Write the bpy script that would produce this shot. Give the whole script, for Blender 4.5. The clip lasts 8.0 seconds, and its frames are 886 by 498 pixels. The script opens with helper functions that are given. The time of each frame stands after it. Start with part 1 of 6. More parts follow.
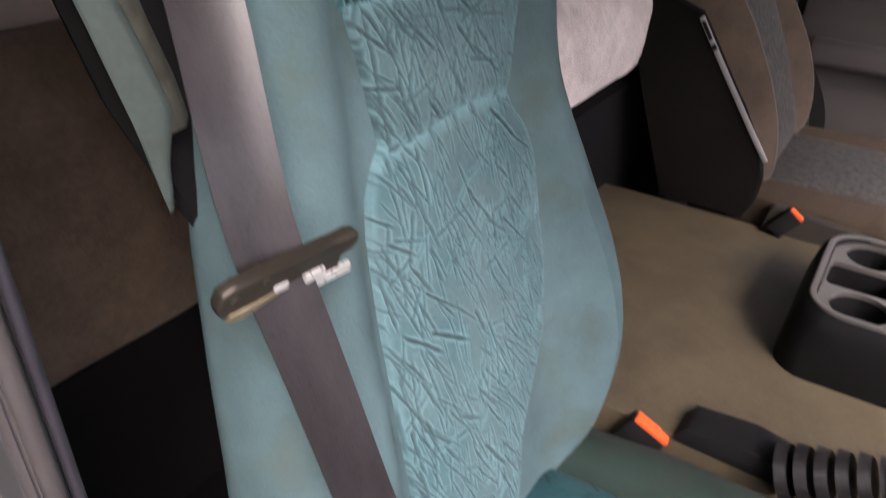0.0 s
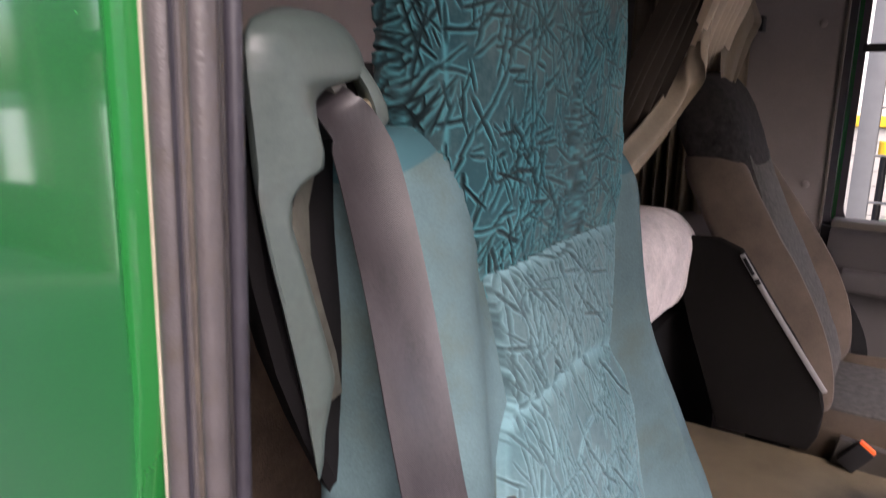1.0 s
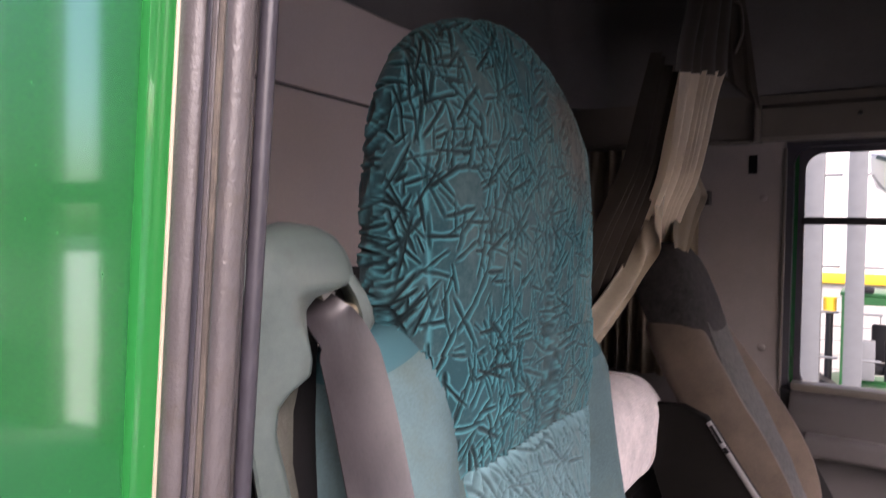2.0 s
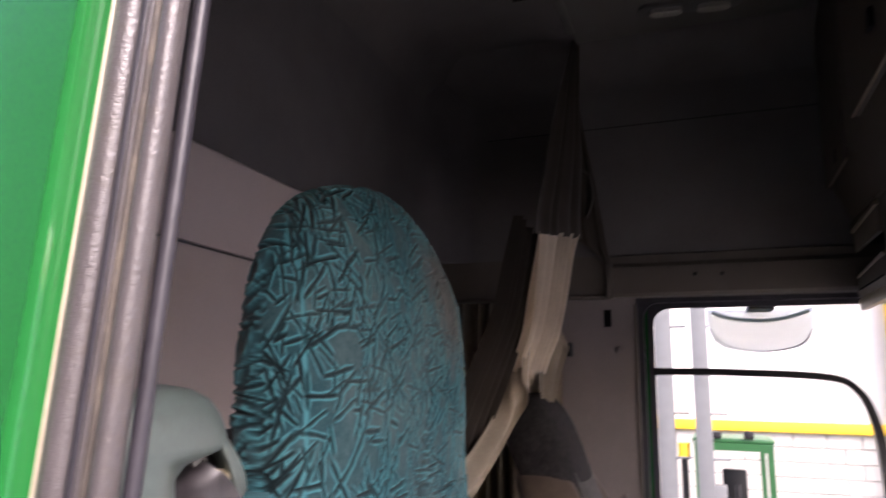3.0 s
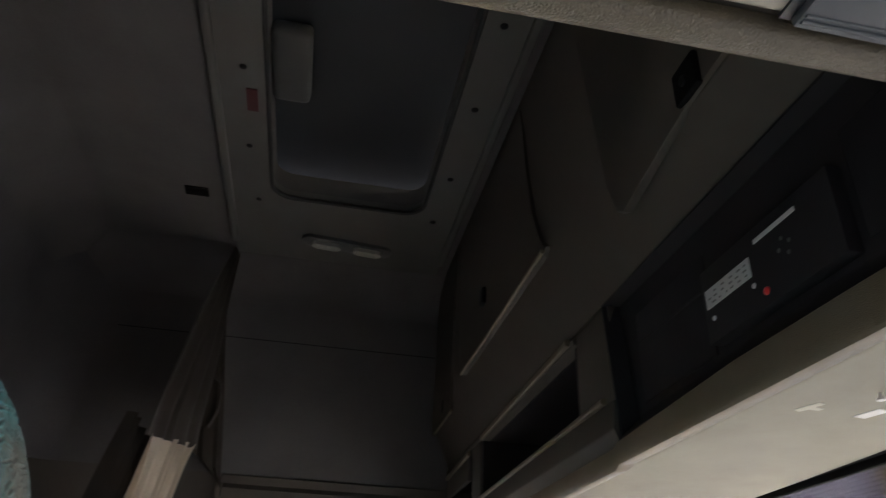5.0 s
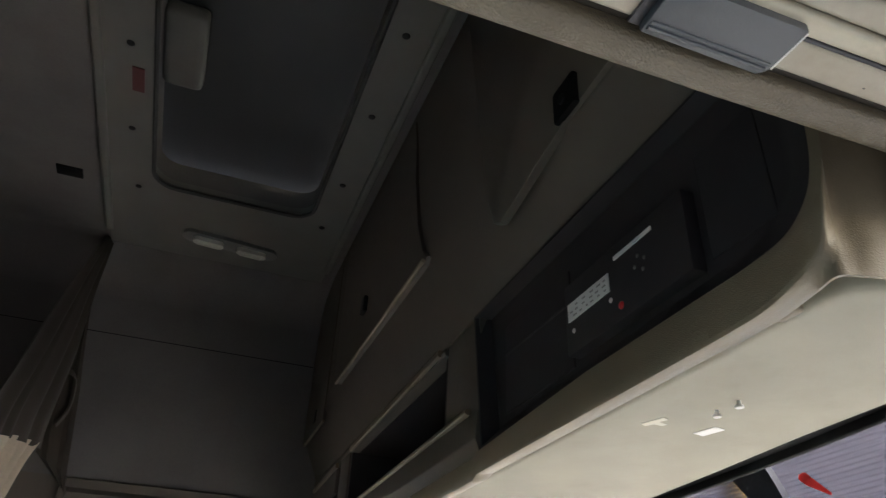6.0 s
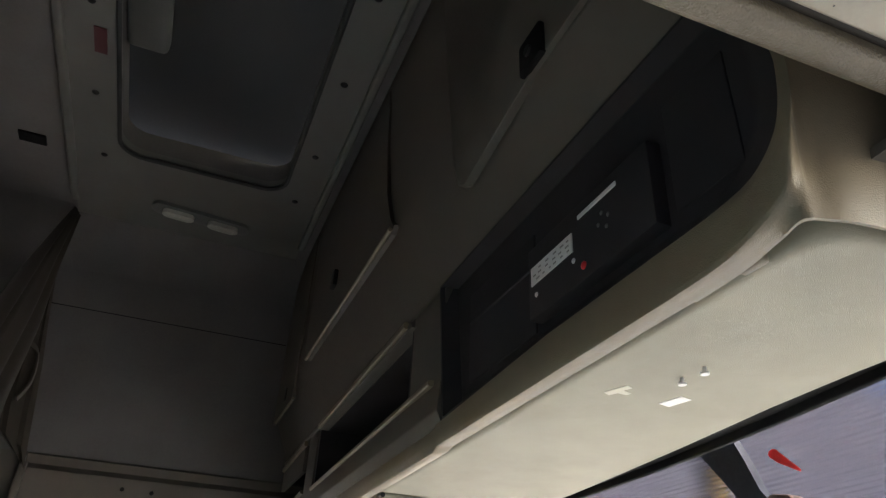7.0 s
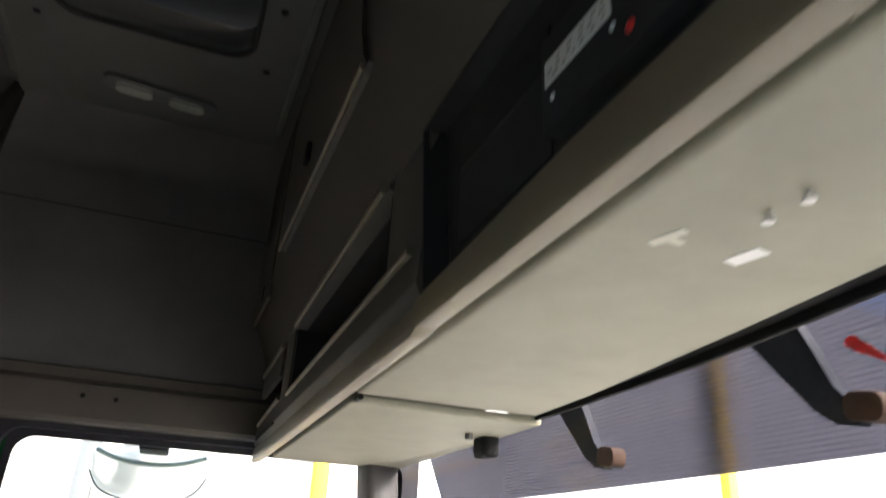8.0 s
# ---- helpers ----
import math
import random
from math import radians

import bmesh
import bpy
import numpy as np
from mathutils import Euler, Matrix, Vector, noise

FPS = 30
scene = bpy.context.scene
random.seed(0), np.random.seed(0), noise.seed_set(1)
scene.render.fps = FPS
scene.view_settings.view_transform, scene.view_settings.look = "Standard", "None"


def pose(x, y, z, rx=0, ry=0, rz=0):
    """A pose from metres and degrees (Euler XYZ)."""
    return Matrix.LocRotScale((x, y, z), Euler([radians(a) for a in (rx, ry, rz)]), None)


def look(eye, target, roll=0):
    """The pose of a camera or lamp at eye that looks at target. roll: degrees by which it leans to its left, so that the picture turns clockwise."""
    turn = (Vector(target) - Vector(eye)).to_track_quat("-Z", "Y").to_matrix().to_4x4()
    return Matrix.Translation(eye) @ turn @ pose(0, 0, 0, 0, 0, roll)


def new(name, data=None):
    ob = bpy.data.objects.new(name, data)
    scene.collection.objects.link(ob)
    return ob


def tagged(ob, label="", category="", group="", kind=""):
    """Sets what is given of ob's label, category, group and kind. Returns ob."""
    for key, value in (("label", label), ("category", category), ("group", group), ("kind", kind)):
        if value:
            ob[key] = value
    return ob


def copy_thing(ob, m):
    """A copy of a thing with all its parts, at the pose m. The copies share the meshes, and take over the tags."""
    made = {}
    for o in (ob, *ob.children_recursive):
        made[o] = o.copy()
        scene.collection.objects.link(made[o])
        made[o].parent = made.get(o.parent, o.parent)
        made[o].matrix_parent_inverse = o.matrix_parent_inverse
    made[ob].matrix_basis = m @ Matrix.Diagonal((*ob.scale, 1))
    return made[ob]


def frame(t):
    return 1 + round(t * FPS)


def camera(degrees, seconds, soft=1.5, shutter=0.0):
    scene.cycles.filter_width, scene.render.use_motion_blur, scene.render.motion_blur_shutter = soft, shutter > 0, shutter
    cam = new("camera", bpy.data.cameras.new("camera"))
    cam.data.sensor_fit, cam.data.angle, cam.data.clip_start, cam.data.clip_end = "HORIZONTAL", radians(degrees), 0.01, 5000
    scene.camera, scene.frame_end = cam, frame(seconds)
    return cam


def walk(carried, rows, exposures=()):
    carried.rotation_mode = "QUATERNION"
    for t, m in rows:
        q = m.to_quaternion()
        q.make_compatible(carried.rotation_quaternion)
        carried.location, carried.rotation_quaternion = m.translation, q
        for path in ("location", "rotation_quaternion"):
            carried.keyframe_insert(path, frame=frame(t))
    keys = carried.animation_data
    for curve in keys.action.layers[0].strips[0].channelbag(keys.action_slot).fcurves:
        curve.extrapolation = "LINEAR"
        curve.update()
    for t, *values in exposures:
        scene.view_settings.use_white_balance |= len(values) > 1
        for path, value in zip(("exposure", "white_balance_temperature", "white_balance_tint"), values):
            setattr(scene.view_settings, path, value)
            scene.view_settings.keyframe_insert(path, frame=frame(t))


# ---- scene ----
cam = camera(65.4, 8.0, soft=1.2, shutter=0.4)
PATH = [
    (0, (0.318, -0.158, 1.123), (-0.633, 1.254, 0.073), 1.0),
    (0.5, (0.271, -0.183, 1.15), (-0.791, 1.338, 0.405), 0.6),
    (1, (0.224, -0.22, 1.159), (-0.881, 1.378, 0.684), 0.2),
    (1.5, (0.212, -0.229, 1.181), (-0.897, 1.415, 0.926), 0.2),
    (1.7, (0.211, -0.228, 1.19), (-0.878, 1.441, 1.023), 0.2),
    (2.8, (0.22, -0.27, 1.213), (-0.58, 1.539, 1.505), 1.3),
    (2.9, (0.214, -0.259, 1.209), (-0.541, 1.56, 1.555), 0.4),
    (3, (0.216, -0.259, 1.21), (-0.486, 1.575, 1.587), 0.8),
    (3.5, (0.218, -0.266, 1.21), (-0.189, 1.603, 1.792), 1.5),
    (4, (0.219, -0.272, 1.21), (0.05, 1.574, 1.96), 1.9),
    (4.5, (0.207, -0.268, 1.192), (0.263, 1.518, 2.09), 2.2),
    (5, (0.199, -0.249, 1.202), (0.49, 1.465, 2.189), 2.6),
    (6.3, (0.256, -0.229, 1.179), (0.843, 1.369, 2.23), 2.6),
    (6.5, (0.269, -0.216, 1.178), (0.86, 1.384, 2.222), 2.7),
    (7, (0.288, -0.201, 1.176), (0.893, 1.408, 2.199), 2.8),
    (7.5, (0.333, -0.15, 1.197), (0.956, 1.484, 2.169), 3.0),
    (8, (0.415, 0.043, 1.208), (1.05, 1.75, 2.033), 2.9),
]
walk(cam, [(t, look(eye, target, roll)) for t, eye, target, roll in PATH],
     exposures=[(0, 1.80, 6300, 20), (1.0, 2.12, 6350, 24), (1.5, 2.30, 6350, 27), (3.0, 2.60, 6300, 26), (3.5, 2.68, 6250, 15), (5, 3.18, 6200, 8), (6.5, 3.78, 6250, 5), (7.3, 3.78, 6250, 5), (8, 3.45, 6250, 5)])
# ---- world, sun and exposure ----
world = bpy.data.worlds.new("overcast_sky")
scene.world = world
world.use_nodes = True
wn = world.node_tree
sky = wn.nodes.new("ShaderNodeTexSky")
sky.sky_type = 'NISHITA'
sky.sun_disc = False
sky.sun_elevation = radians(43.5)
sky.sun_rotation = radians(130.6)
sky.air_density, sky.dust_density, sky.ozone_density = 1.0, 4.0, 0.6
wn.links.new(sky.outputs[0], wn.nodes["Background"].inputs[0])
wn.nodes["Background"].inputs[1].default_value = 0.15

sun = new("sun", bpy.data.lights.new("sun", "SUN"))
sun.data.energy, sun.data.angle, sun.data.color = 0.6, radians(18), (1.0, 0.99, 0.98)
sun.matrix_world = look((1.4, -1.2, 1.75), (0, 0, 0))

# ---- materials ----
MATS = {}


def nodes_of(name):
    m = bpy.data.materials.new(name)
    m.use_nodes = True
    nt = m.node_tree
    return m, nt, nt.nodes["Principled BSDF"]


def add(nt, kind, **values):
    n = nt.nodes.new(kind)
    for k, v in values.items():
        n.inputs[k.replace("_", " ")].default_value = v
    return n


def math_node(nt, op, a, b=None):
    n = nt.nodes.new("ShaderNodeMath")
    n.operation = op
    for i, v in enumerate((a, b)):
        if v is None:
            continue
        if isinstance(v, (int, float)):
            n.inputs[i].default_value = v
        else:
            nt.links.new(v, n.inputs[i])
    return n.outputs[0]


def ramp(nt, fac, stops):
    n = nt.nodes.new("ShaderNodeValToRGB")
    while len(n.color_ramp.elements) < len(stops):
        n.color_ramp.elements.new(0.5)
    for e, (p, c) in zip(n.color_ramp.elements, stops):
        e.position, e.color = p, (*c, 1)
    nt.links.new(fac, n.inputs[0])
    return n.outputs[0]


def tint(c, k):
    return tuple(min(1.0, max(0.0, v * k)) for v in c)


def mat(name, col, rough=0.6, metal=0.0, var=0.18, scale=9.0, fine=140.0, bump=0.15, bscale=500.0, dist=0.001,
        sheen=0.0, coat=0.0, dirt=None, dirt_scale=5.0, stretch=None, rvar=0.12, spec=0.5):
    """A plain surface: two scales of tone, fine grain relief and, where given, stains of another colour."""
    if name in MATS:
        return MATS[name]
    m, nt, p = nodes_of(name)
    co = nt.nodes.new("ShaderNodeTexCoord").outputs["Object"]
    if stretch:
        mp = nt.nodes.new("ShaderNodeMapping")
        mp.inputs["Scale"].default_value = stretch
        nt.links.new(co, mp.inputs[0])
        co = mp.outputs[0]
    big = add(nt, "ShaderNodeTexNoise", Scale=scale, Detail=4.0, Roughness=0.6)
    small = add(nt, "ShaderNodeTexNoise", Scale=fine, Detail=3.0, Roughness=0.7)
    grain = add(nt, "ShaderNodeTexNoise", Scale=bscale, Detail=2.0, Roughness=0.6)
    for n in (big, small, grain):
        nt.links.new(co, n.inputs["Vector"])
    mix = math_node(nt, 'ADD', math_node(nt, 'MULTIPLY', big.outputs[0], 0.6), math_node(nt, 'MULTIPLY', small.outputs[0], 0.4))
    colour = ramp(nt, mix, [(0.3, tint(col, 1 - var)), (0.5, col), (0.7, tint(col, 1 + var))])
    if dirt:
        st = add(nt, "ShaderNodeTexNoise", Scale=dirt_scale, Detail=6.0, Roughness=0.65)
        nt.links.new(co, st.inputs["Vector"])
        f = ramp(nt, st.outputs[0], [(0.5, (0, 0, 0)), (0.72, (0.8, 0.8, 0.8))])
        mx = nt.nodes.new("ShaderNodeMixRGB")
        nt.links.new(f, mx.inputs[0])
        nt.links.new(colour, mx.inputs[1])
        mx.inputs[2].default_value = (*dirt, 1)
        colour = mx.outputs[0]
    nt.links.new(colour, p.inputs["Base Color"])
    rr = math_node(nt, 'ADD', math_node(nt, 'MULTIPLY', small.outputs[0], 2 * rvar), rough - rvar)
    nt.links.new(rr, p.inputs["Roughness"])
    p.inputs["Metallic"].default_value = metal
    p.inputs["Specular IOR Level"].default_value = spec
    p.inputs["Sheen Weight"].default_value = sheen
    p.inputs["Coat Weight"].default_value = coat
    p.inputs["Coat Roughness"].default_value = 0.06
    if bump:
        b = add(nt, "ShaderNodeBump", Strength=bump, Distance=dist)
        nt.links.new(grain.outputs[0], b.inputs["Height"])
        nt.links.new(b.outputs[0], p.inputs["Normal"])
    MATS[name] = m
    return m


def stick_fabric(name, base, pale, dark, rim, mix=0.6, edge=0.4, worn_at=None, stain=None, fade=0.55):
    """Upholstery velour; dark strokes and pale rims mix dye with painted-in relief shading."""
    m, nt, p = nodes_of(name)
    co = nt.nodes.new("ShaderNodeTexCoord").outputs["Object"]
    press = nt.nodes.new("ShaderNodeAttribute")
    press.attribute_name = "press"
    rise = nt.nodes.new("ShaderNodeAttribute")
    rise.attribute_name = "rise"
    worn = add(nt, "ShaderNodeTexNoise", Scale=9.0, Detail=4.0, Roughness=0.6)
    weave = add(nt, "ShaderNodeTexNoise", Scale=1100.0, Detail=2.0)
    fleck = add(nt, "ShaderNodeTexNoise", Scale=160.0, Detail=3.0, Roughness=0.7)
    for n in (worn, weave, fleck):
        nt.links.new(co, n.inputs["Vector"])
    wear = math_node(nt, 'ADD', worn.outputs[0], math_node(nt, 'MULTIPLY', math_node(nt, 'SUBTRACT', fleck.outputs[0], 0.5), 0.35))
    if worn_at:
        sep = nt.nodes.new("ShaderNodeSeparateXYZ")
        nt.links.new(co, sep.inputs[0])
        side = math_node(nt, 'MULTIPLY', math_node(nt, 'SUBTRACT', sep.outputs[1], worn_at[0]), worn_at[1])
        side.node.use_clamp = False
        wear = math_node(nt, 'ADD', wear, side)
    wear = ramp(nt, wear, [(0.36, (0, 0, 0)), (0.66, (1, 1, 1))])

    def blend(fac, a, b):
        n = nt.nodes.new("ShaderNodeMixRGB")
        nt.links.new(fac, n.inputs[0])
        for k, v in ((1, a), (2, b)):
            if isinstance(v, tuple):
                n.inputs[k].default_value = (*v, 1)
            else:
                nt.links.new(v, n.inputs[k])
        return n.outputs[0]
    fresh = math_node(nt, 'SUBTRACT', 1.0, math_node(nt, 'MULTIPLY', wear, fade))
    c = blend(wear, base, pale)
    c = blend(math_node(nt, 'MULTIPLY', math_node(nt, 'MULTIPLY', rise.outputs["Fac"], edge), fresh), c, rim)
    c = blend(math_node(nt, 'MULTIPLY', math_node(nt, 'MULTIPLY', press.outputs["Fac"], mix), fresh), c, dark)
    if stain:
        at, size, shade = stain
        off = nt.nodes.new("ShaderNodeVectorMath")
        off.operation = 'DISTANCE'
        off.inputs[1].default_value = at
        nt.links.new(co, off.inputs[0])
        f = math_node(nt, 'ADD', math_node(nt, 'DIVIDE', off.outputs["Value"], size), math_node(nt, 'MULTIPLY', math_node(nt, 'SUBTRACT', worn.outputs[0], 0.5), 1.6))
        c = blend(ramp(nt, f, [(0.45, (0.85, 0.85, 0.85)), (1.0, (0, 0, 0))]), c, shade)
    c = blend(ramp(nt, fleck.outputs[0], [(0.35, (0.14, 0.14, 0.14)), (0.65, (0, 0, 0))]), c, (0.03, 0.05, 0.05))
    nt.links.new(c, p.inputs["Base Color"])
    p.inputs["Roughness"].default_value = 0.85
    p.inputs["Sheen Weight"].default_value = 0.06
    p.inputs["Specular IOR Level"].default_value = 0.25
    b = add(nt, "ShaderNodeBump", Strength=0.35, Distance=0.0008)
    nt.links.new(weave.outputs[0], b.inputs["Height"])
    nt.links.new(b.outputs[0], p.inputs["Normal"])
    MATS[name] = m
    return m


def leather_grain(name, col, rough=0.5, cell=260.0, bump=0.35, dist=0.0008, var=0.12, dirt=None):
    """Moulded plastic with a pebbled leather grain."""
    m = mat(name, col, rough, var=var, bump=0, dirt=dirt)
    nt = m.node_tree
    p = nt.nodes["Principled BSDF"]
    co = nt.nodes.new("ShaderNodeTexCoord").outputs["Object"]
    v = add(nt, "ShaderNodeTexVoronoi", Scale=cell)
    v.feature = 'SMOOTH_F1'
    nt.links.new(co, v.inputs["Vector"])
    b = add(nt, "ShaderNodeBump", Strength=bump, Distance=dist)
    nt.links.new(v.outputs["Distance"], b.inputs["Height"])
    nt.links.new(b.outputs[0], p.inputs["Normal"])
    return m


def ribbed(name, col, rough, axis, period, bump=0.5, dist=0.0008, **more):
    """A cloth or web with fine parallel ribs."""
    m = mat(name, col, rough, bump=0, **more)
    nt = m.node_tree
    p = nt.nodes["Principled BSDF"]
    co = nt.nodes.new("ShaderNodeTexCoord").outputs["Object"]
    w = add(nt, "ShaderNodeTexWave", Scale=1.0 / period / 3.1416 / 2 * 3.1416, Distortion=0.4, Detail=1.0)
    w.bands_direction = axis
    nt.links.new(co, w.inputs["Vector"])
    b = add(nt, "ShaderNodeBump", Strength=bump, Distance=dist)
    nt.links.new(w.outputs[0], b.inputs["Height"])
    nt.links.new(b.outputs[0], p.inputs["Normal"])
    return m


def glass(name, col, rough=0.0, solid=0.0):
    m, nt, p = nodes_of(name)
    p.inputs["Base Color"].default_value = (*col, 1)
    p.inputs["Roughness"].default_value = rough
    p.inputs["Transmission Weight"].default_value = 1.0 - solid
    p.inputs["IOR"].default_value = 1.05
    return m


def shoulder_cloth(name, col):
    """The backrest's velour with a bluer, less faded cloth sewn on above a sloping seam at each shoulder."""
    m = mat(name, (0.078, 0.128, 0.138), 0.9, var=0.34, scale=8, fine=420, bump=0.35, bscale=1400, dist=0.0006, dirt=(0.072, 0.092, 0.074), dirt_scale=9, spec=0.2)
    nt = m.node_tree
    p = nt.nodes["Principled BSDF"]
    sep = nt.nodes.new("ShaderNodeSeparateXYZ")
    nt.links.new(nt.nodes.new("ShaderNodeTexCoord").outputs["Object"], sep.inputs[0])
    y, z = sep.outputs[1], sep.outputs[2]
    near = math_node(nt, 'GREATER_THAN', math_node(nt, 'SUBTRACT', z, math_node(nt, 'MULTIPLY', y, 0.38)), 1.019)
    far = math_node(nt, 'MULTIPLY', math_node(nt, 'GREATER_THAN', z, 1.052), math_node(nt, 'GREATER_THAN', y, 0.5))
    mx = nt.nodes.new("ShaderNodeMixRGB")
    nt.links.new(math_node(nt, 'MAXIMUM', near, far), mx.inputs[0])
    nt.links.new(p.inputs["Base Color"].links[0].from_socket, mx.inputs[1])
    mx.inputs[2].default_value = (*col, 1)
    nt.links.new(mx.outputs[0], p.inputs["Base Color"])
    return m


TEAL_BACK = shoulder_cloth("teal_backrest_velour", (0.036, 0.096, 0.112))
# back panel strokes are relief only: their dark and pale tones are painted shading
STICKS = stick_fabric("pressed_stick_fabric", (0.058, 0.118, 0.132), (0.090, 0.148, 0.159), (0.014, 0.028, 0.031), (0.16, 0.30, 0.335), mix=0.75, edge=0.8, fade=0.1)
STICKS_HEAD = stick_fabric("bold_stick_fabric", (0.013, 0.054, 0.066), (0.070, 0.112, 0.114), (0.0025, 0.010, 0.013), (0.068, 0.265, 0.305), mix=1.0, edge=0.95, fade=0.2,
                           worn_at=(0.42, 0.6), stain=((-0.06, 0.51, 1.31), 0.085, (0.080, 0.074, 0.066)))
STICKS_CUSHION = stick_fabric("cushion_stick_fabric", (0.010, 0.060, 0.075), (0.022, 0.090, 0.10), (0.005, 0.02, 0.03), (0.03, 0.13, 0.145), mix=0.8, edge=0.5)
WEB = ribbed("belt_webbing", (0.026, 0.023, 0.025), 0.36, 'DIAGONAL', 0.0012, bump=0.25, dist=0.0006, var=0.5, scale=40, fine=700, spec=0.2, rvar=0.2, coat=0.58, stretch=(1, 1, 0.06))
WEB.node_tree.nodes["Principled BSDF"].inputs["Coat Roughness"].default_value = 0.27
WEB.node_tree.nodes["Principled BSDF"].inputs["Coat IOR"].default_value = 1.5
SEAL_DIRTY = mat("dirty_seal_rubber", (0.060, 0.050, 0.042), 0.6, var=0.4, scale=60, fine=300, bump=0.7, bscale=300, stretch=(1, 1, 0.6), dirt=(0.15, 0.125, 0.09), dirt_scale=60)
GUIDE = mat("grey_green_plastic", (0.080, 0.104, 0.097), 0.38, var=0.22, bump=0.15, bscale=700, dirt=(0.055, 0.062, 0.054), dirt_scale=18)
GUIDE_DIRTY = mat("grimy_grey_green_plastic", (0.075, 0.075, 0.060), 0.6, var=0.5, scale=40, fine=200, bump=0.4, bscale=300, dirt=(0.030, 0.022, 0.014), dirt_scale=50)
GUIDE_WORN = mat("worn_tan_plastic", (0.22, 0.19, 0.13), 0.45, var=0.3, scale=60, bump=0.2, bscale=400)
BLACK = mat("black_plastic", (0.0105, 0.010, 0.0105), 0.5, var=0.2, bump=0.15, bscale=800, spec=0.28)
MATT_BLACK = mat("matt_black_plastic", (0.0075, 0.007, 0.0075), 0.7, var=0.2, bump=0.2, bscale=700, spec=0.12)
CHROME = mat("worn_steel", (0.78, 0.76, 0.74), 0.3, 0.55, var=0.1, bump=0.05)
BRONZE = mat("dark_steel", (0.045, 0.038, 0.03), 0.42, 0.5, var=0.35, bump=0.12)
ORANGE = mat("orange_plastic", (0.85, 0.12, 0.025), 0.4, var=0.06, bump=0.03)
TUNNEL = leather_grain("tunnel_vinyl", (0.098, 0.077, 0.046), 0.62, cell=420, bump=0.7, var=0.34, dirt=(0.054, 0.045, 0.029))
CREAM = mat("cream_plush", (0.72, 0.63, 0.61), 0.95, var=0.30, scale=22, fine=120, bump=1.0, bscale=240, dist=0.007, sheen=0.2, dirt=(0.50, 0.42, 0.40), dirt_scale=9)
BROWN = mat("brown_plush", (0.15, 0.108, 0.078), 0.95, var=0.4, scale=12, fine=90, bump=0.6, bscale=260, dist=0.004, sheen=0.1)
FELT = mat("dark_wall_felt", (0.108, 0.102, 0.103), 0.95, var=0.18, scale=6, bump=0.35, bscale=700)
MAUVE = mat("mauve_wall_trim", (0.50, 0.43, 0.41), 0.75, var=0.07, scale=5, bump=0.1, bscale=600)
GREYWALL = mat("grey_trim_panel", (0.195, 0.170, 0.162), 0.65, var=0.12, bump=0.35, bscale=380, dist=0.001)
HEADLINER = mat("dark_headliner_felt", (0.115, 0.108, 0.105), 0.95, var=0.16, scale=6, bump=0.35, bscale=700)
HATCH = mat("hatch_grey_plastic", (0.12, 0.118, 0.108), 0.6, var=0.1, bump=0.15, bscale=600, dirt=(0.12, 0.11, 0.095))
SHELF = mat("shelf_grey_brown_plastic", (0.092, 0.079, 0.065), 0.6, var=0.1, bump=0.3, bscale=500, dist=0.0008)
BEIGE = leather_grain("beige_grained_plastic", (0.185, 0.150, 0.100), 0.42, cell=900, bump=0.35, dist=0.0008)
BEIGE_ROLL = leather_grain("beige_grained_header", (0.128, 0.104, 0.070), 0.45, cell=640, bump=0.7, dist=0.001)
SEAL_BROWN = mat("dark_brown_rubber", (0.030, 0.024, 0.018), 0.6, var=0.2, bump=0.2, bscale=400)
GUTTER = mat("cream_painted_gutter", (0.46, 0.42, 0.32), 0.4, var=0.1, bump=0.05, dirt=(0.25, 0.20, 0.13), dirt_scale=14)
VISOR = leather_grain("visor_vinyl", (0.270, 0.250, 0.190), 0.6, cell=1300, bump=0.5, dist=0.0007, var=0.1, dirt=(0.22, 0.20, 0.15))
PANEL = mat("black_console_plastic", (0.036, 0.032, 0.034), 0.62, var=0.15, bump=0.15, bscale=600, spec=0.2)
PAPER = mat("white_label", (0.70, 0.68, 0.67), 0.6, var=0.05, bump=0)
INK = mat("grey_print", (0.30, 0.28, 0.27), 0.6, var=0.05, bump=0)
RED = mat("red_plastic", (0.75, 0.03, 0.03), 0.35, var=0.06, bump=0)
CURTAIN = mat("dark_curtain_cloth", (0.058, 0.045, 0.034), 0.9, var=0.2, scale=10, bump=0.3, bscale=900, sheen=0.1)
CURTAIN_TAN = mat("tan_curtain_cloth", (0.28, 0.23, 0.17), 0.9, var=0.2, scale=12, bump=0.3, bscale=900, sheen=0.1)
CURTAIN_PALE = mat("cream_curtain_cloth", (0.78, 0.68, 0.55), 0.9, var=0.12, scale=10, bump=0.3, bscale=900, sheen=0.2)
TAN = mat("tan_velour", (0.080, 0.060, 0.045), 0.9, var=0.3, scale=14, fine=260, bump=0.35, bscale=900, sheen=0.08, spec=0.2)
GREYCLOTH = mat("grey_speckled_cloth", (0.046, 0.043, 0.039), 0.95, var=0.8, fine=420, scale=60, bump=0.4, bscale=700)
DARKCLOTH = mat("charcoal_cloth", (0.018, 0.016, 0.016), 0.95, var=0.9, fine=420, scale=60, bump=0.4, bscale=700, spec=0.2)
PAINT = mat("green_paint", (0.010, 0.130, 0.026), 0.25, var=0.08, scale=3, bump=0.06, bscale=45, dist=0.002, coat=1.0, rvar=0.05)
PAINT.node_tree.nodes["Principled BSDF"].inputs["Coat IOR"].default_value = 1.8
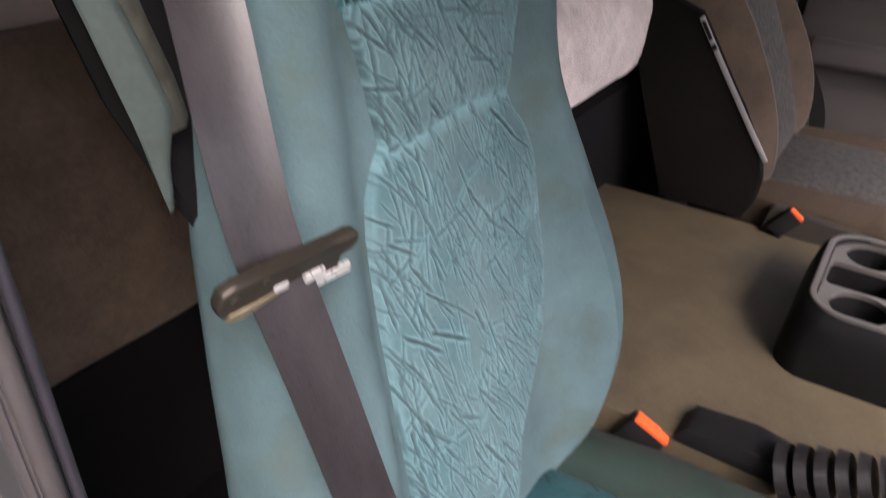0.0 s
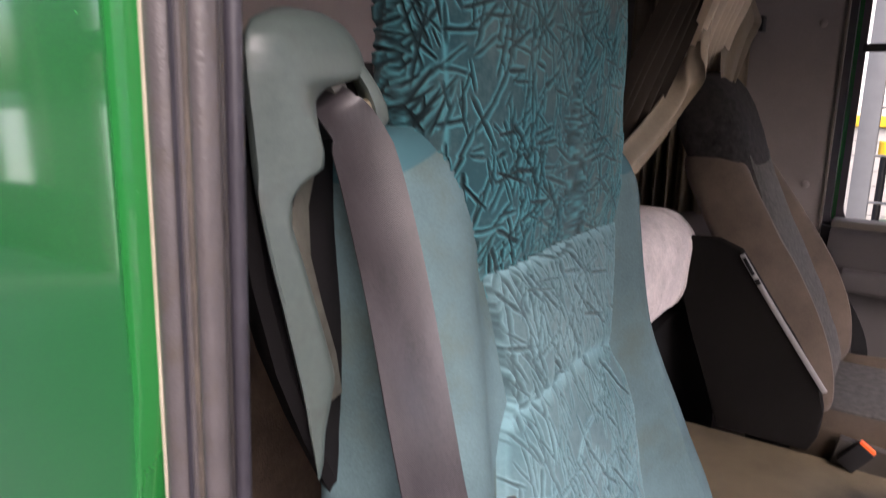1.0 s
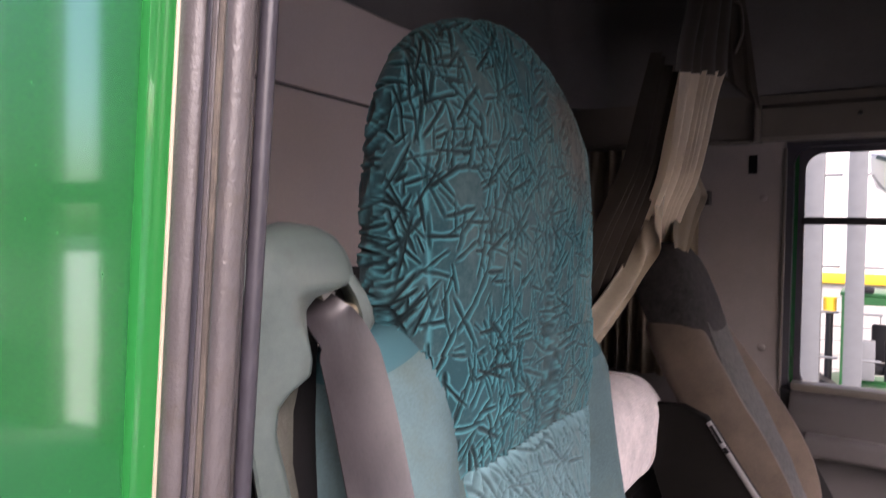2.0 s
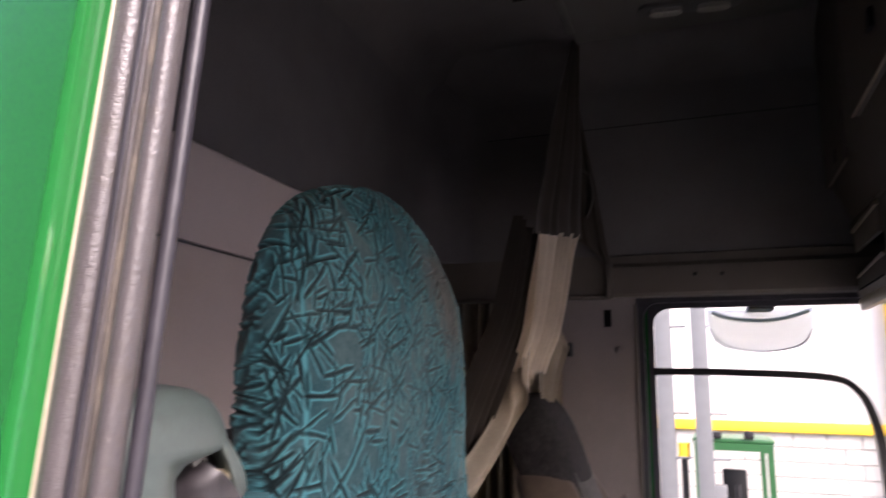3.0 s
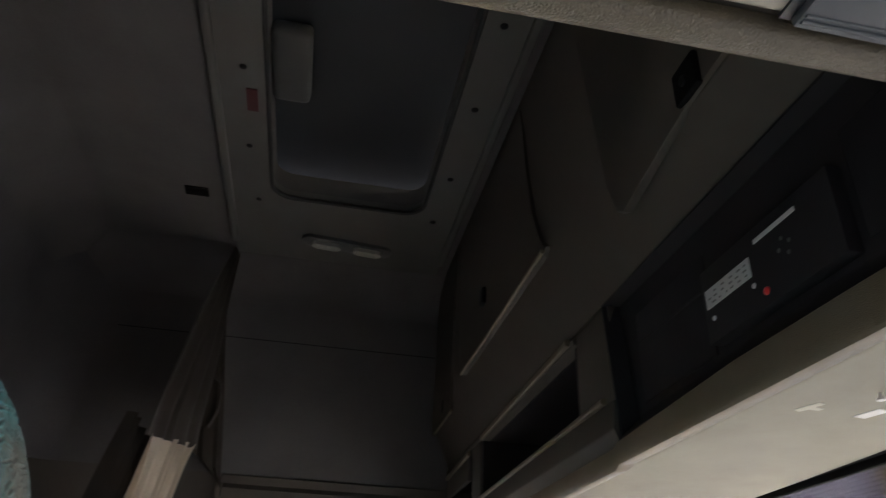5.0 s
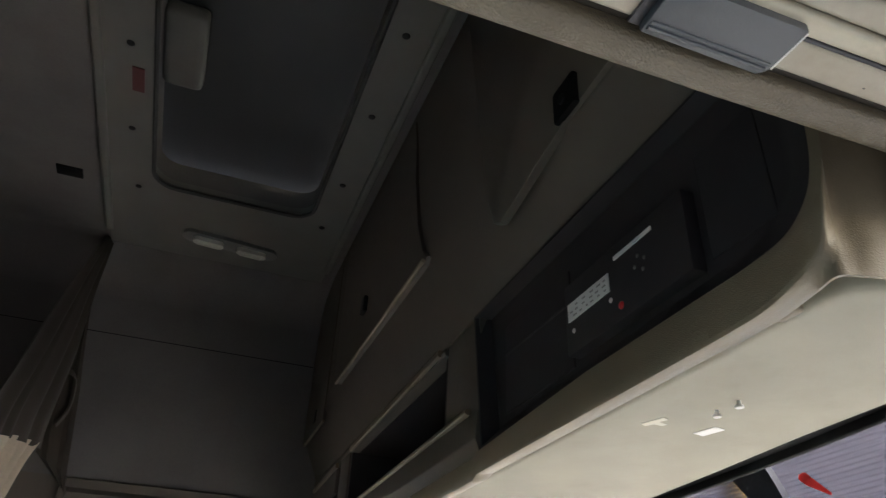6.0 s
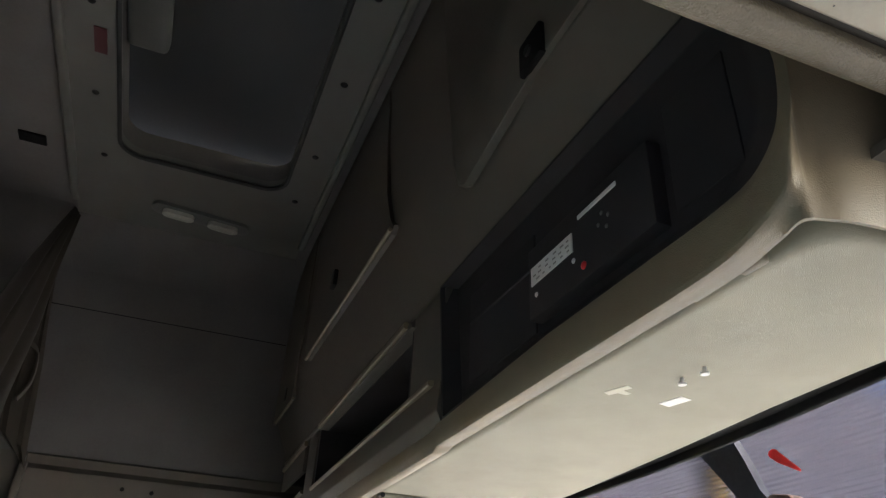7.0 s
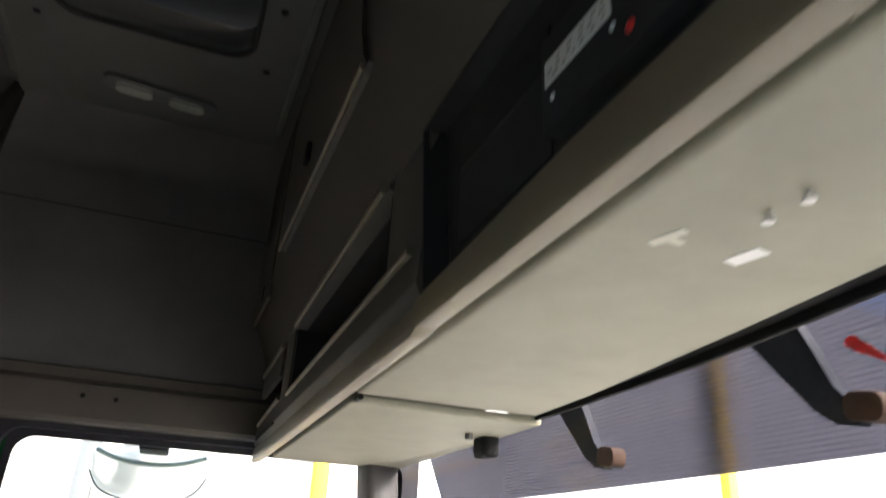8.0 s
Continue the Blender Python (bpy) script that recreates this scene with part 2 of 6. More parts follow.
SEAL = mat("grey_door_seal", (0.066, 0.059, 0.060), 0.33, var=0.16, spec=0.6, scale=50, fine=600, bump=0.4, bscale=500, dirt=(0.055, 0.046, 0.038), dirt_scale=60)
SEAL_DARK = mat("dark_door_rubber", (0.026, 0.024, 0.030), 0.38, var=0.3, scale=40, bump=0.2, bscale=300)
FLANGE = mat("beige_painted_flange", (0.36, 0.32, 0.25), 0.4, var=0.12, bump=0.1, dirt=(0.24, 0.20, 0.14))
BLUEGREY = mat("blue_grey_plastic", (0.075, 0.080, 0.090), 0.5, var=0.1, bump=0.1)
DASH = mat("grey_dashboard", (0.20, 0.19, 0.18), 0.6, var=0.1, bump=0.3, bscale=420)
DOORTRIM = mat("grey_door_trim", (0.055, 0.049, 0.048), 0.6, var=0.1, bump=0.3, bscale=420)
GLASS = glass("window_glass", (1, 1, 1))
TINT = glass("violet_tinted_acrylic", (0.108, 0.105, 0.140), 0.15, 0.5)
RUST = mat("rusty_steel", (0.07, 0.034, 0.02), 0.8, 0.2, var=0.4, scale=40, bump=0.4, bscale=200)
CONCRETE = mat("concrete_floor", (0.085, 0.083, 0.079), 0.8, var=0.2, scale=1.2, fine=20, bump=0.2, bscale=60)
WHITEWALL = mat("white_painted_wall", (0.66, 0.64, 0.59), 0.8, var=0.06, scale=1.0, fine=12, bump=0.1, bscale=60)
BLOCK = mat("white_painted_block", (0.40, 0.385, 0.345), 0.85, var=0.1, scale=2, fine=20, bump=0.2, bscale=60)
YELLOW = mat("yellow_paint", (0.80, 0.48, 0.02), 0.5, var=0.08, bump=0.05)
STEEL = mat("grey_painted_steel", (0.13, 0.135, 0.135), 0.5, var=0.1, bump=0.05)
DIMWALL = mat("dark_hall_cladding", (0.020, 0.021, 0.021), 0.8, var=0.15, scale=1.0, fine=12, bump=0.1, bscale=60)
MACHINE = mat("machine_green_paint", (0.012, 0.075, 0.02), 0.4, var=0.1, bump=0.05)


# ---- mesh helpers ----
def thing(name, loc, label, category, group="", kind=""):
    ob = new(name)
    ob.empty_display_size = 0.05
    ob.location = loc
    return tagged(ob, label, category, group, kind)


def mesh_ob(name, bm, material, smooth=True):
    bmesh.ops.recalc_face_normals(bm, faces=bm.faces[:])
    me = bpy.data.meshes.new(name)
    bm.to_mesh(me)
    bm.free()
    me.materials.append(material)
    if smooth:
        me.shade_smooth()
        me.set_sharp_from_angle(angle=radians(38))
    return new(name, me)


def part(name, bm, material, parent, label="", smooth=True):
    ob = mesh_ob(name, bm, material, smooth)
    ob.parent = parent
    if parent.type == 'EMPTY':
        ob.matrix_parent_inverse = Matrix.Translation(parent.location).inverted()
    return tagged(ob, label)


def solid(name, bm, material, label, category, kind="", group="", smooth=True):
    return tagged(mesh_ob(name, bm, material, smooth), label, category, group, kind)


def box(x0, x1, y0, y1, z0, z1, bev=0.004, seg=2):
    bm = bmesh.new()
    bmesh.ops.create_cube(bm, size=1.0, matrix=Matrix.LocRotScale(((x0 + x1) / 2, (y0 + y1) / 2, (z0 + z1) / 2), None, (x1 - x0, y1 - y0, z1 - z0)))
    if bev:
        bmesh.ops.bevel(bm, geom=bm.edges[:], offset=bev, segments=seg, profile=0.6, affect='EDGES')
    return bm


def turned(bm, m):
    bmesh.ops.transform(bm, matrix=m, verts=bm.verts[:])
    return bm


def joined(*bms):
    out = bms[0]
    for b in bms[1:]:
        me = bpy.data.meshes.new("tmp")
        b.to_mesh(me)
        b.free()
        out.from_mesh(me)
        bpy.data.meshes.remove(me)
    return out


def loft(rings, closed=True, caps=True):
    """A skin over rings of equally many points."""
    bm = bmesh.new()
    vs = [[bm.verts.new(p) for p in r] for r in rings]
    n = len(vs[0])
    for a, b in zip(vs, vs[1:]):
        for i in range(n if closed else n - 1):
            j = (i + 1) % n
            bm.faces.new((a[i], a[j], b[j], b[i]))
    if caps and closed:
        bm.faces.new(vs[0][::-1])
        bm.faces.new(vs[-1])
    return bm


def prism(outline, axis, a, b, bev=0.0, seg=2):
    """An outline in the other two axes, drawn out along axis (0, 1 or 2) from a to b."""
    def at(p, v):
        q = list(p)
        q.insert(axis, v)
        return q
    bm = loft([[at(p, a) for p in outline], [at(p, b) for p in outline]])
    if bev:
        bmesh.ops.bevel(bm, geom=bm.edges[:], offset=bev, segments=seg, profile=0.6, affect='EDGES')
    return bm


def sweep(points, section, up=(0, 0, 1), caps=True):
    """A section of (side, up) pairs carried along a line of points."""
    pts = [Vector(p) for p in points]
    rings = []
    for i, p in enumerate(pts):
        d = (pts[min(i + 1, len(pts) - 1)] - pts[max(i - 1, 0)]).normalized()
        side = d.cross(Vector(up)).normalized()
        top = side.cross(d).normalized()
        rings.append([p + side * s + top * u for s, u in section])
    return loft(rings, caps=caps)


def circle(r, n=12, ry=None):
    return [(r * math.cos(2 * math.pi * i / n), (ry or r) * math.sin(2 * math.pi * i / n)) for i in range(n)]


def rrect(w, h, r, n=4):
    """A rounded rectangle's outline round the origin, w by h."""
    out = []
    for cx, cy, a0 in ((w / 2 - r, h / 2 - r, 0), (r - w / 2, h / 2 - r, 90), (r - w / 2, r - h / 2, 180), (w / 2 - r, r - h / 2, 270)):
        for i in range(n + 1):
            a = radians(a0 + 90 * i / n)
            out.append((cx + r * math.cos(a), cy + r * math.sin(a)))
    return out


def tube(points, r, n=10, up=(0, 0, 1)):
    return sweep(points, circle(r, n), up)


def curve(points, n=8):
    """A smooth line through points."""
    pts = [Vector(p) for p in points]
    out = []
    for i in range(len(pts) - 1):
        p0, p1, p2, p3 = pts[max(i - 1, 0)], pts[i], pts[i + 1], pts[min(i + 2, len(pts) - 1)]
        for k in range(n):
            t = k / n
            out.append(0.5 * (2 * p1 + (p2 - p0) * t + (2 * p0 - 5 * p1 + 4 * p2 - p3) * t * t + (3 * p1 - p0 - 3 * p2 + p3) * t ** 3))
    return out + [pts[-1]]


def curve5(rows, n):
    """Rows of numbers made denser, smoothly."""
    pts = np.array(rows)
    out = []
    for i in range(len(pts) - 1):
        p0, p1, p2, p3 = pts[max(i - 1, 0)], pts[i], pts[i + 1], pts[min(i + 2, len(pts) - 1)]
        for k in range(n):
            t = k / n
            out.append(0.5 * (2 * p1 + (p2 - p0) * t + (2 * p0 - 5 * p1 + 4 * p2 - p3) * t * t + (3 * p1 - p0 - 3 * p2 + p3) * t ** 3))
    return out + [pts[-1]]


def lerp(table, v):
    return float(np.interp(v, [a for a, _ in table], [b for _, b in table]))


def sphere(c, r, sx=1, sy=1, sz=1, u=14, v=10):
    bm = bmesh.new()
    bmesh.ops.create_uvsphere(bm, u_segments=u, v_segments=v, radius=r, matrix=Matrix.LocRotScale(c, None, (sx, sy, sz)))
    return bm


def rod(a, b, r, n=14, r2=None):
    """A round bar from a to b."""
    a, b = Vector(a), Vector(b)
    d = (b - a).normalized()
    s = d.orthogonal().normalized()
    t = d.cross(s)
    ring = lambda p, q: [p + s * (q * math.cos(2 * math.pi * i / n)) + t * (q * math.sin(2 * math.pi * i / n)) for i in range(n)]
    return loft([ring(a, r), ring(b, r if r2 is None else r2)])


def panel_with_hole(x, y, z, axis, hole, r=0.0):
    """A slab x, y, z (each a pair) with a rounded opening through it along axis; hole: two pairs in the other axes."""
    other = [i for i in range(3) if i != axis]
    dims = (x, y, z)
    (a0, a1), (b0, b1) = dims[other[0]], dims[other[1]]
    (c0, c1), (d0, d1) = hole
    n = 6
    inner = [((c0 + c1) / 2 + p, (d0 + d1) / 2 + q) for p, q in rrect(c1 - c0, d1 - d0, max(r, 1e-3), n)]
    outer = []
    for k, (cx, cy) in enumerate(((a1, b1), (a0, b1), (a0, b0), (a1, b0))):
        for i in range(n + 1):
            outer.append((cx, cy))
    bm = bmesh.new()

    def at(p, v):
        q = list(p)
        q.insert(axis, v)
        return bm.verts.new(q)
    lo, hi = dims[axis]
    corners = {}
    layers = []
    for v in (lo, hi):
        ins = [at(p, v) for p in inner]
        key = {}
        outs = []
        for p in outer:
            if p not in key:
                key[p] = at(p, v)
            outs.append(key[p])
        layers.append((ins, outs))
    m = len(inner)
    for ins, outs in layers:
        for i in range(m):
            j = (i + 1) % m
            f = [ins[i], ins[j], outs[j]] + ([outs[i]] if outs[i] is not outs[j] else [])
            bm.faces.new(f)
    (i0, o0), (i1, o1) = layers
    for i in range(m):
        j = (i + 1) % m
        bm.faces.new((i0[i], i0[j], i1[j], i1[i]))
        if o0[i] is not o0[j]:
            bm.faces.new((o0[i], o0[j], o1[j], o1[i]))
    return bm

# ---- cab: shell ----
YF = 2.08          # inner face of the far side wall
XR = -0.70         # inner face of the rear wall
ROOF = 2.36

solid("floor", box(XR - 0.05, 1.35, -0.02, YF + 0.02, -0.05, 0.0, 0), MATT_BLACK, "black rubber cab floor", "floor", "structure")

# rear wall: pale lower trim, a seam, and dark felt above
wall_rear = solid("wall_rear", box(XR - 0.05, XR, -0.06, YF + 0.05, 0.0, ROOF + 0.1, 0), FELT, "dark felt-lined rear cab wall", "wall", "structure")
part("trim_panel", box(XR, XR + 0.012, -0.02, YF, 0.86, 1.458, 0.004), MAUVE, wall_rear, "pale mauve lower trim panel")
part("trim_panel", prism([(XR, 1.464), (XR + 0.012, 1.464), (XR + 0.016, 1.655), (XR, 1.665)], 1, -0.02, 1.9, 0.003), MAUVE, wall_rear, "pale mauve upper trim panel")
part("trim_button", sphere((XR + 0.014, 1.08, 1.53), 0.012, 0.5, 1, 1), MAUVE, wall_rear)

# far side wall with the door opening
wall_far = solid("wall_far", box(XR, 0.0, YF, YF + 0.09, 0.0, 1.49, 0), GREYWALL, "grey textured side trim behind the far door", "wall", "structure")
part("upper_wall", box(XR, 1.1, YF - 0.02, YF + 0.09, 1.63, ROOF + 0.08, 0), HEADLINER, wall_far, "dark felt upper side wall")


def cove(axis, a, b, corner, r, sx, sy, n=10):
    """A hollow fillet of felt along axis in the corner between two faces; sx, sy: the sides on which the room lies."""
    cu, cv = corner[0] + sx * r, corner[1] + sy * r
    arc = [(cu - sx * r * math.cos(radians(90 * i / n)), cv - sy * r * math.sin(radians(90 * i / n))) for i in range(n + 1)]
    return prism(arc + [(corner[0] - sx * 0.01, corner[1] - sy * 0.01)], axis, a, b)


part("side_cove", cove(0, XR, 1.1, (YF - 0.02, ROOF), 0.15, -1, -1), HEADLINER, wall_far)
part("rear_cove", cove(1, -0.02, YF - 0.02, (XR, ROOF), 0.15, 1, -1), HEADLINER, wall_rear)
part("corner_cove", cove(2, 1.63, ROOF, (XR, YF - 0.02), 0.15, 1, -1), FELT, wall_rear)
part("wall_seam", tube([(XR + 0.2, YF - 0.0195, 2.08), (0.58, YF - 0.0195, 2.08)], 0.0016, 6), MATT_BLACK, wall_far, "stitched seam of the felt")
part("ledge", prism([(YF + 0.09, 1.49), (YF - 0.03, 1.49), (YF - 0.04, 1.50), (YF - 0.04, 1.585), (YF - 0.028, 1.60), (YF - 0.028, 1.625), (YF - 0.02, 1.63), (YF + 0.09, 1.63)], 0, -0.075, 1.1), SHELF, wall_far, "grey moulded ledge above the far door")
part("ledge", prism([(YF + 0.09, 1.49), (YF - 0.005, 1.49), (YF - 0.015, 1.50), (YF - 0.02, 1.585), (YF - 0.02, 1.63), (YF + 0.09, 1.63)], 0, XR, -0.078), SHELF, wall_far, "grey moulded ledge of the sleeper")
part("ledge_lip", box(XR, -0.08, YF - 0.03, YF, 1.484, 1.497, 0.004), SHELF, wall_far)
part("ledge_step", box(-0.085, -0.065, YF - 0.05, YF, 1.484, 1.60, 0.005), SHELF, wall_far)
for x, z in ((-0.057, 1.32), (-0.051, 0.861), (0.19, 1.555), (0.27, 1.553)):
    part("screw", sphere((x, YF - (0.002 if z < 1.5 else 0.042), z), 0.011 if z < 1.5 else 0.006, 1, 0.5, 1), GREYWALL if z < 1.5 else BLACK, wall_far)
part("slot", box(-0.102, -0.078, YF - 0.003, YF + 0.005, 1.395, 1.452, 0.002), MATT_BLACK, wall_far, "black slot in the trim")
part("panel_edge", box(-0.004, 0.004, YF - 0.006, YF + 0.02, 0.6, 1.47, 0.003), SHELF, wall_far)

# far door: green body edge, seal, frame, glass, trim
door_far = thing("door_far", (0.5, YF + 0.06, 0.0), "closed far cab door with green frame and grey trim", "door", kind="structure")
part("door_body", panel_with_hole((0.005, 1.12), (YF + 0.055, YF + 0.10), (0.05, 1.49), 1, ((0.045, 1.05), (0.735, 1.462)), 0.05), PAINT, door_far, "green painted door shell")
part("door_seal", panel_with_hole((0.0, 1.14), (YF + 0.02, YF + 0.054), (0.03, 1.489), 1, ((0.022, 1.09), (0.72, 1.474)), 0.05), SEAL_DARK, door_far, "black rubber door seal")
part("pane", box(0.03, 1.07, YF + 0.075, YF + 0.08, 0.72, 1.47, 0), GLASS, door_far, "clear window glass").visible_shadow = False
part("glazing_seal", panel_with_hole((0.034, 1.10), (YF + 0.046, YF + 0.0545), (0.725, 1.474), 1, ((0.052, 1.04), (0.745, 1.456)), 0.05), SEAL_DARK, door_far, "black glazing seal")
sash = curve([(0.045, YF + 0.05, 1.252), (0.3, YF + 0.05, 1.25), (0.55, YF + 0.05, 1.238), (0.625, YF + 0.05, 1.20), (0.66, YF + 0.05, 1.12), (0.675, YF + 0.05, 1.0), (0.685, YF + 0.05, 0.74)], 6)
part("sash_bar", sweep(sash, [(-0.011, -0.013), (0.011, -0.013), (0.011, 0.013), (-0.011, 0.013)], up=(0, 1, 0)), BLACK, door_far, "black curved window bar")
trim = part("door_trim", prism([(YF - 0.03, 0.10), (YF + 0.054, 0.06), (YF + 0.054, 0.745), (YF + 0.01, 0.748), (YF - 0.025, 0.735), (YF - 0.045, 0.69), (YF - 0.045, 0.60), (YF - 0.02, 0.565), (YF - 0.02, 0.40)], 0, 0.03, 1.08, 0.008), DOORTRIM, door_far, "grey moulded door trim")
part("arm_rest", sweep(curve([(0.08, YF - 0.055, 0.60), (0.3, YF - 0.06, 0.595), (0.6, YF - 0.06, 0.57), (0.9, YF - 0.05, 0.56)], 5), rrect(0.05, 0.07, 0.02)), DOORTRIM, trim)
part("sill_cap", box(0.03, 1.08, YF - 0.01, YF + 0.055, 0.742, 0.765, 0.008), SHELF, door_far, "pale sill cap")
part("pillar_trim", prism([(0.005, 0.75), (0.04, 0.74), (0.055, 0.3), (0.0, 0.3)], 1, YF - 0.01, YF + 0.03, 0.005), BLACK, door_far)

# roof and its hatch
ceiling = solid("ceiling", panel_with_hole((XR - 0.05, 1.1), (-0.1, YF + 0.09), (ROOF, ROOF + 0.06), 2, ((-0.02, 0.43), (0.52, 1.53)), 0.06), HEADLINER, "dark felt cab ceiling", "ceiling", "structure")
roof_hatch = thing("roof_hatch", (0.2, 1.03, ROOF), "grey plastic roof hatch frame with dark grey lid", "roof hatch", kind="structure")
part("surround", panel_with_hole((-0.145, 0.545), (0.25, 1.925), (ROOF - 0.018, ROOF), 2, ((-0.02, 0.43), (0.52, 1.53)), 0.07), HATCH, roof_hatch, "grey moulded surround")
part("rim", panel_with_hole((-0.095, 0.505), (0.45, 1.605), (ROOF - 0.026, ROOF - 0.0185), 2, ((-0.025, 0.435), (0.515, 1.535)), 0.07), HATCH, roof_hatch)
gasket = [(0.205 + p, 1.025 + q, ROOF - 0.028) for p, q in rrect(0.45, 1.01, 0.065, 6)]
part("gasket", sweep(gasket + gasket[:2], circle(0.006, 8)), mat("grey_gasket_rubber", (0.030, 0.030, 0.029), 0.6), roof_hatch, "black rubber gasket")
part("side_rail", sweep([(-0.148, 0.2, ROOF - 0.012), (-0.148, 1.84, ROOF - 0.012)], rrect(0.024, 0.03, 0.008)), HATCH, roof_hatch)
part("side_rail", sweep([(0.548, 0.2, ROOF - 0.012), (0.548, 1.84, ROOF - 0.012)], rrect(0.024, 0.03, 0.008)), HATCH, roof_hatch)
part("lid", box(-0.08, 0.49, 0.45, 1.6, ROOF + 0.075, ROOF + 0.1, 0.01), mat("dark_grey_hatch_lid", (0.024, 0.026, 0.027), 0.5, var=0.15, scale=4, bump=0.1), roof_hatch, "dark grey hatch lid")
part("latch_box", box(-0.02, 0.075, 0.92, 1.16, ROOF + 0.02, ROOF + 0.07, 0.02, 3), mat("latch_grey", (0.085, 0.085, 0.08), 0.6), roof_hatch, "grey latch box")
for x, y in ((0.478, 1.021), (0.478, 1.323), (-0.075, 1.0), (-0.075, 1.3), (0.47, 1.56), (-0.06, 1.56), (0.478, 0.75), (-0.075, 0.7)):
    part("screw", sphere((x, y, ROOF - 0.026), 0.009, 1, 1, 0.5), BLACK, roof_hatch)
part("sticker", box(-0.072, -0.045, 1.07, 1.15, ROOF - 0.0295, ROOF - 0.0265, 0), mat("faded_red_sticker", (0.075, 0.018, 0.020), 0.6), roof_hatch, "small red warning sticker")

lamp = thing("ceiling_lamp", (0.22, 1.78, ROOF - 0.02), "twin clear reading lamp set in the grey roof panel", "lamp")
part("housing", turned(prism(rrect(0.30, 0.062, 0.03, 6), 2, -0.010, 0.004, 0.003), pose(0.22, 1.785, ROOF - 0.02, 0, 0, 6)), mat("lamp_housing", (0.12, 0.12, 0.115), 0.5), lamp)
LENS = mat("clear_lamp_lens", (0.46, 0.455, 0.40), 0.25, var=0.15, bump=0.3, bscale=140)
for dx in (-0.068, 0.068):
    part("lens", turned(prism(rrect(0.095, 0.032, 0.015, 6), 2, -0.016, 0.0, 0.004), pose(0.22, 1.785, ROOF - 0.028, 0, 0, 6) @ pose(dx, 0, 0)), LENS, lamp, "clear ribbed lens")
vent = thing("roof_vent", (-0.25, 1.6, ROOF), "small black vent in the dark ceiling", "vent")
part("grille", turned(box(-0.035, 0.035, -0.022, 0.022, -0.006, 0.002, 0.003), pose(-0.25, 1.6, ROOF)), MATT_BLACK, vent)

# near side: door post with seals, green outer skin, upper wall and header
wall_near = solid("wall_near", box(XR - 0.05, -0.16, -0.055, 0.0, -0.1, ROOF + 0.1, 0), GREYWALL, "grey trim of the near side wall", "wall", "structure")


def lean(z):
    """The post leans forward with height."""
    return 0.06 * (z - 1.15)


skin = [(-0.0145, -0.056), (-0.0146, -0.0770), (-0.0152, -0.0790), (-0.0168, -0.0801), (-0.019, -0.0804), (-0.021, -0.08042), (-0.023, -0.08044), (-0.03, -0.0805), (-0.06, -0.0807), (-0.16, -0.0815), (-0.9, -0.0865), (-0.9, -0.056)]
part("outer_skin", loft([[(x + (lean(z) - 0.6 * max(0.0, 0.95 - z) if x > -0.5 else 0.0), y, z) for x, y in skin] for z in np.linspace(-0.9, ROOF + 0.1, 34)]), PAINT, wall_near, "glossy green painted outer skin")
part("upper_wall", box(XR, 1.1, -0.09, 0.02, 1.60, ROOF + 0.1, 0), HEADLINER, wall_near, "dark upper side wall over the open door")
door_post = thing("door_post", (0, -0.06, 0.0), "worn grey rubber door seals on the door post", "door post", kind="structure")
PZ = np.linspace(-0.3, 1.62, 40)


def post_line(x, y, wob=0.0, seed=0):
    return [(x + lean(z) + wob * noise.noise(Vector((z * 14, seed, 0))), y + 0.006 * (z - 1.1), z) for z in np.linspace(-0.3, 1.62, 90)]


part("post", loft([[(x + (lean(z) if x > -0.1 else 0.0), y, z) for x, y in ((-0.16, -0.055), (0.008, -0.0555), (0.008, -0.050), (-0.03, -0.040), (-0.08, -0.026), (-0.155, -0.002), (-0.16, -0.002))] for z in PZ]), SEAL, door_post)
part("seal_carrier", loft([[(p - 0.0010 + lean(z), q - 0.060 + 0.006 * (z - 1.1), z) for p, q in rrect(0.026, 0.010, 0.003)] for z in PZ]), SEAL_DARK, door_post, "dark seal carrier")
part("outer_seal", sweep(post_line(-0.0082, -0.0645, 0.0002, 6), circle(0.0064, 20, 0.0068), up=(0, 1, 0)), SEAL, door_post, "broad grey outer seal")
part("seal_edge", sweep(post_line(-0.0143, -0.0690, 0.0002, 5), circle(0.0010, 6), up=(0, 1, 0)), FLANGE, door_post, "pale worn seal edge")
part("seal_groove", sweep(post_line(0.0004, -0.0655, 0.0003, 2), circle(0.0024, 10), up=(0, 1, 0)), SEAL_DARK, door_post, "dark violet rubber groove")
part("seal_rib", sweep(post_line(0.0036, -0.0664, 0.0003, 7), circle(0.0016, 8), up=(0, 1, 0)), SEAL, door_post)
part("seal_gap", sweep(post_line(0.0062, -0.0655, 0.0006, 4), circle(0.0018, 8), up=(0, 1, 0)), SEAL_DIRTY, door_post, "dirty brown crease")
part("inner_seal", sweep(post_line(0.0118, -0.0625, 0.0003, 3), circle(0.0046, 18, 0.0056), up=(0, 1, 0)), SEAL, door_post, "grey inner seal")
part("seal_lip", sweep(post_line(0.0150, -0.0520), circle(0.0034, 10), up=(0, 1, 0)), SEAL_DARK, door_post, "dark sealing lip")
rng = random.Random(5)
for i in range(9):
    z = 1.10 + 0.06 * i + rng.uniform(-0.02, 0.02)
    part("paint_chip", sphere((0.0140 + lean(z) + rng.uniform(-0.003, 0.0005), -0.0660 + 0.006 * (z - 1.1), z), 0.0008, 1, 1, rng.uniform(0.8, 2.0), 8, 6), FLANGE, door_post)

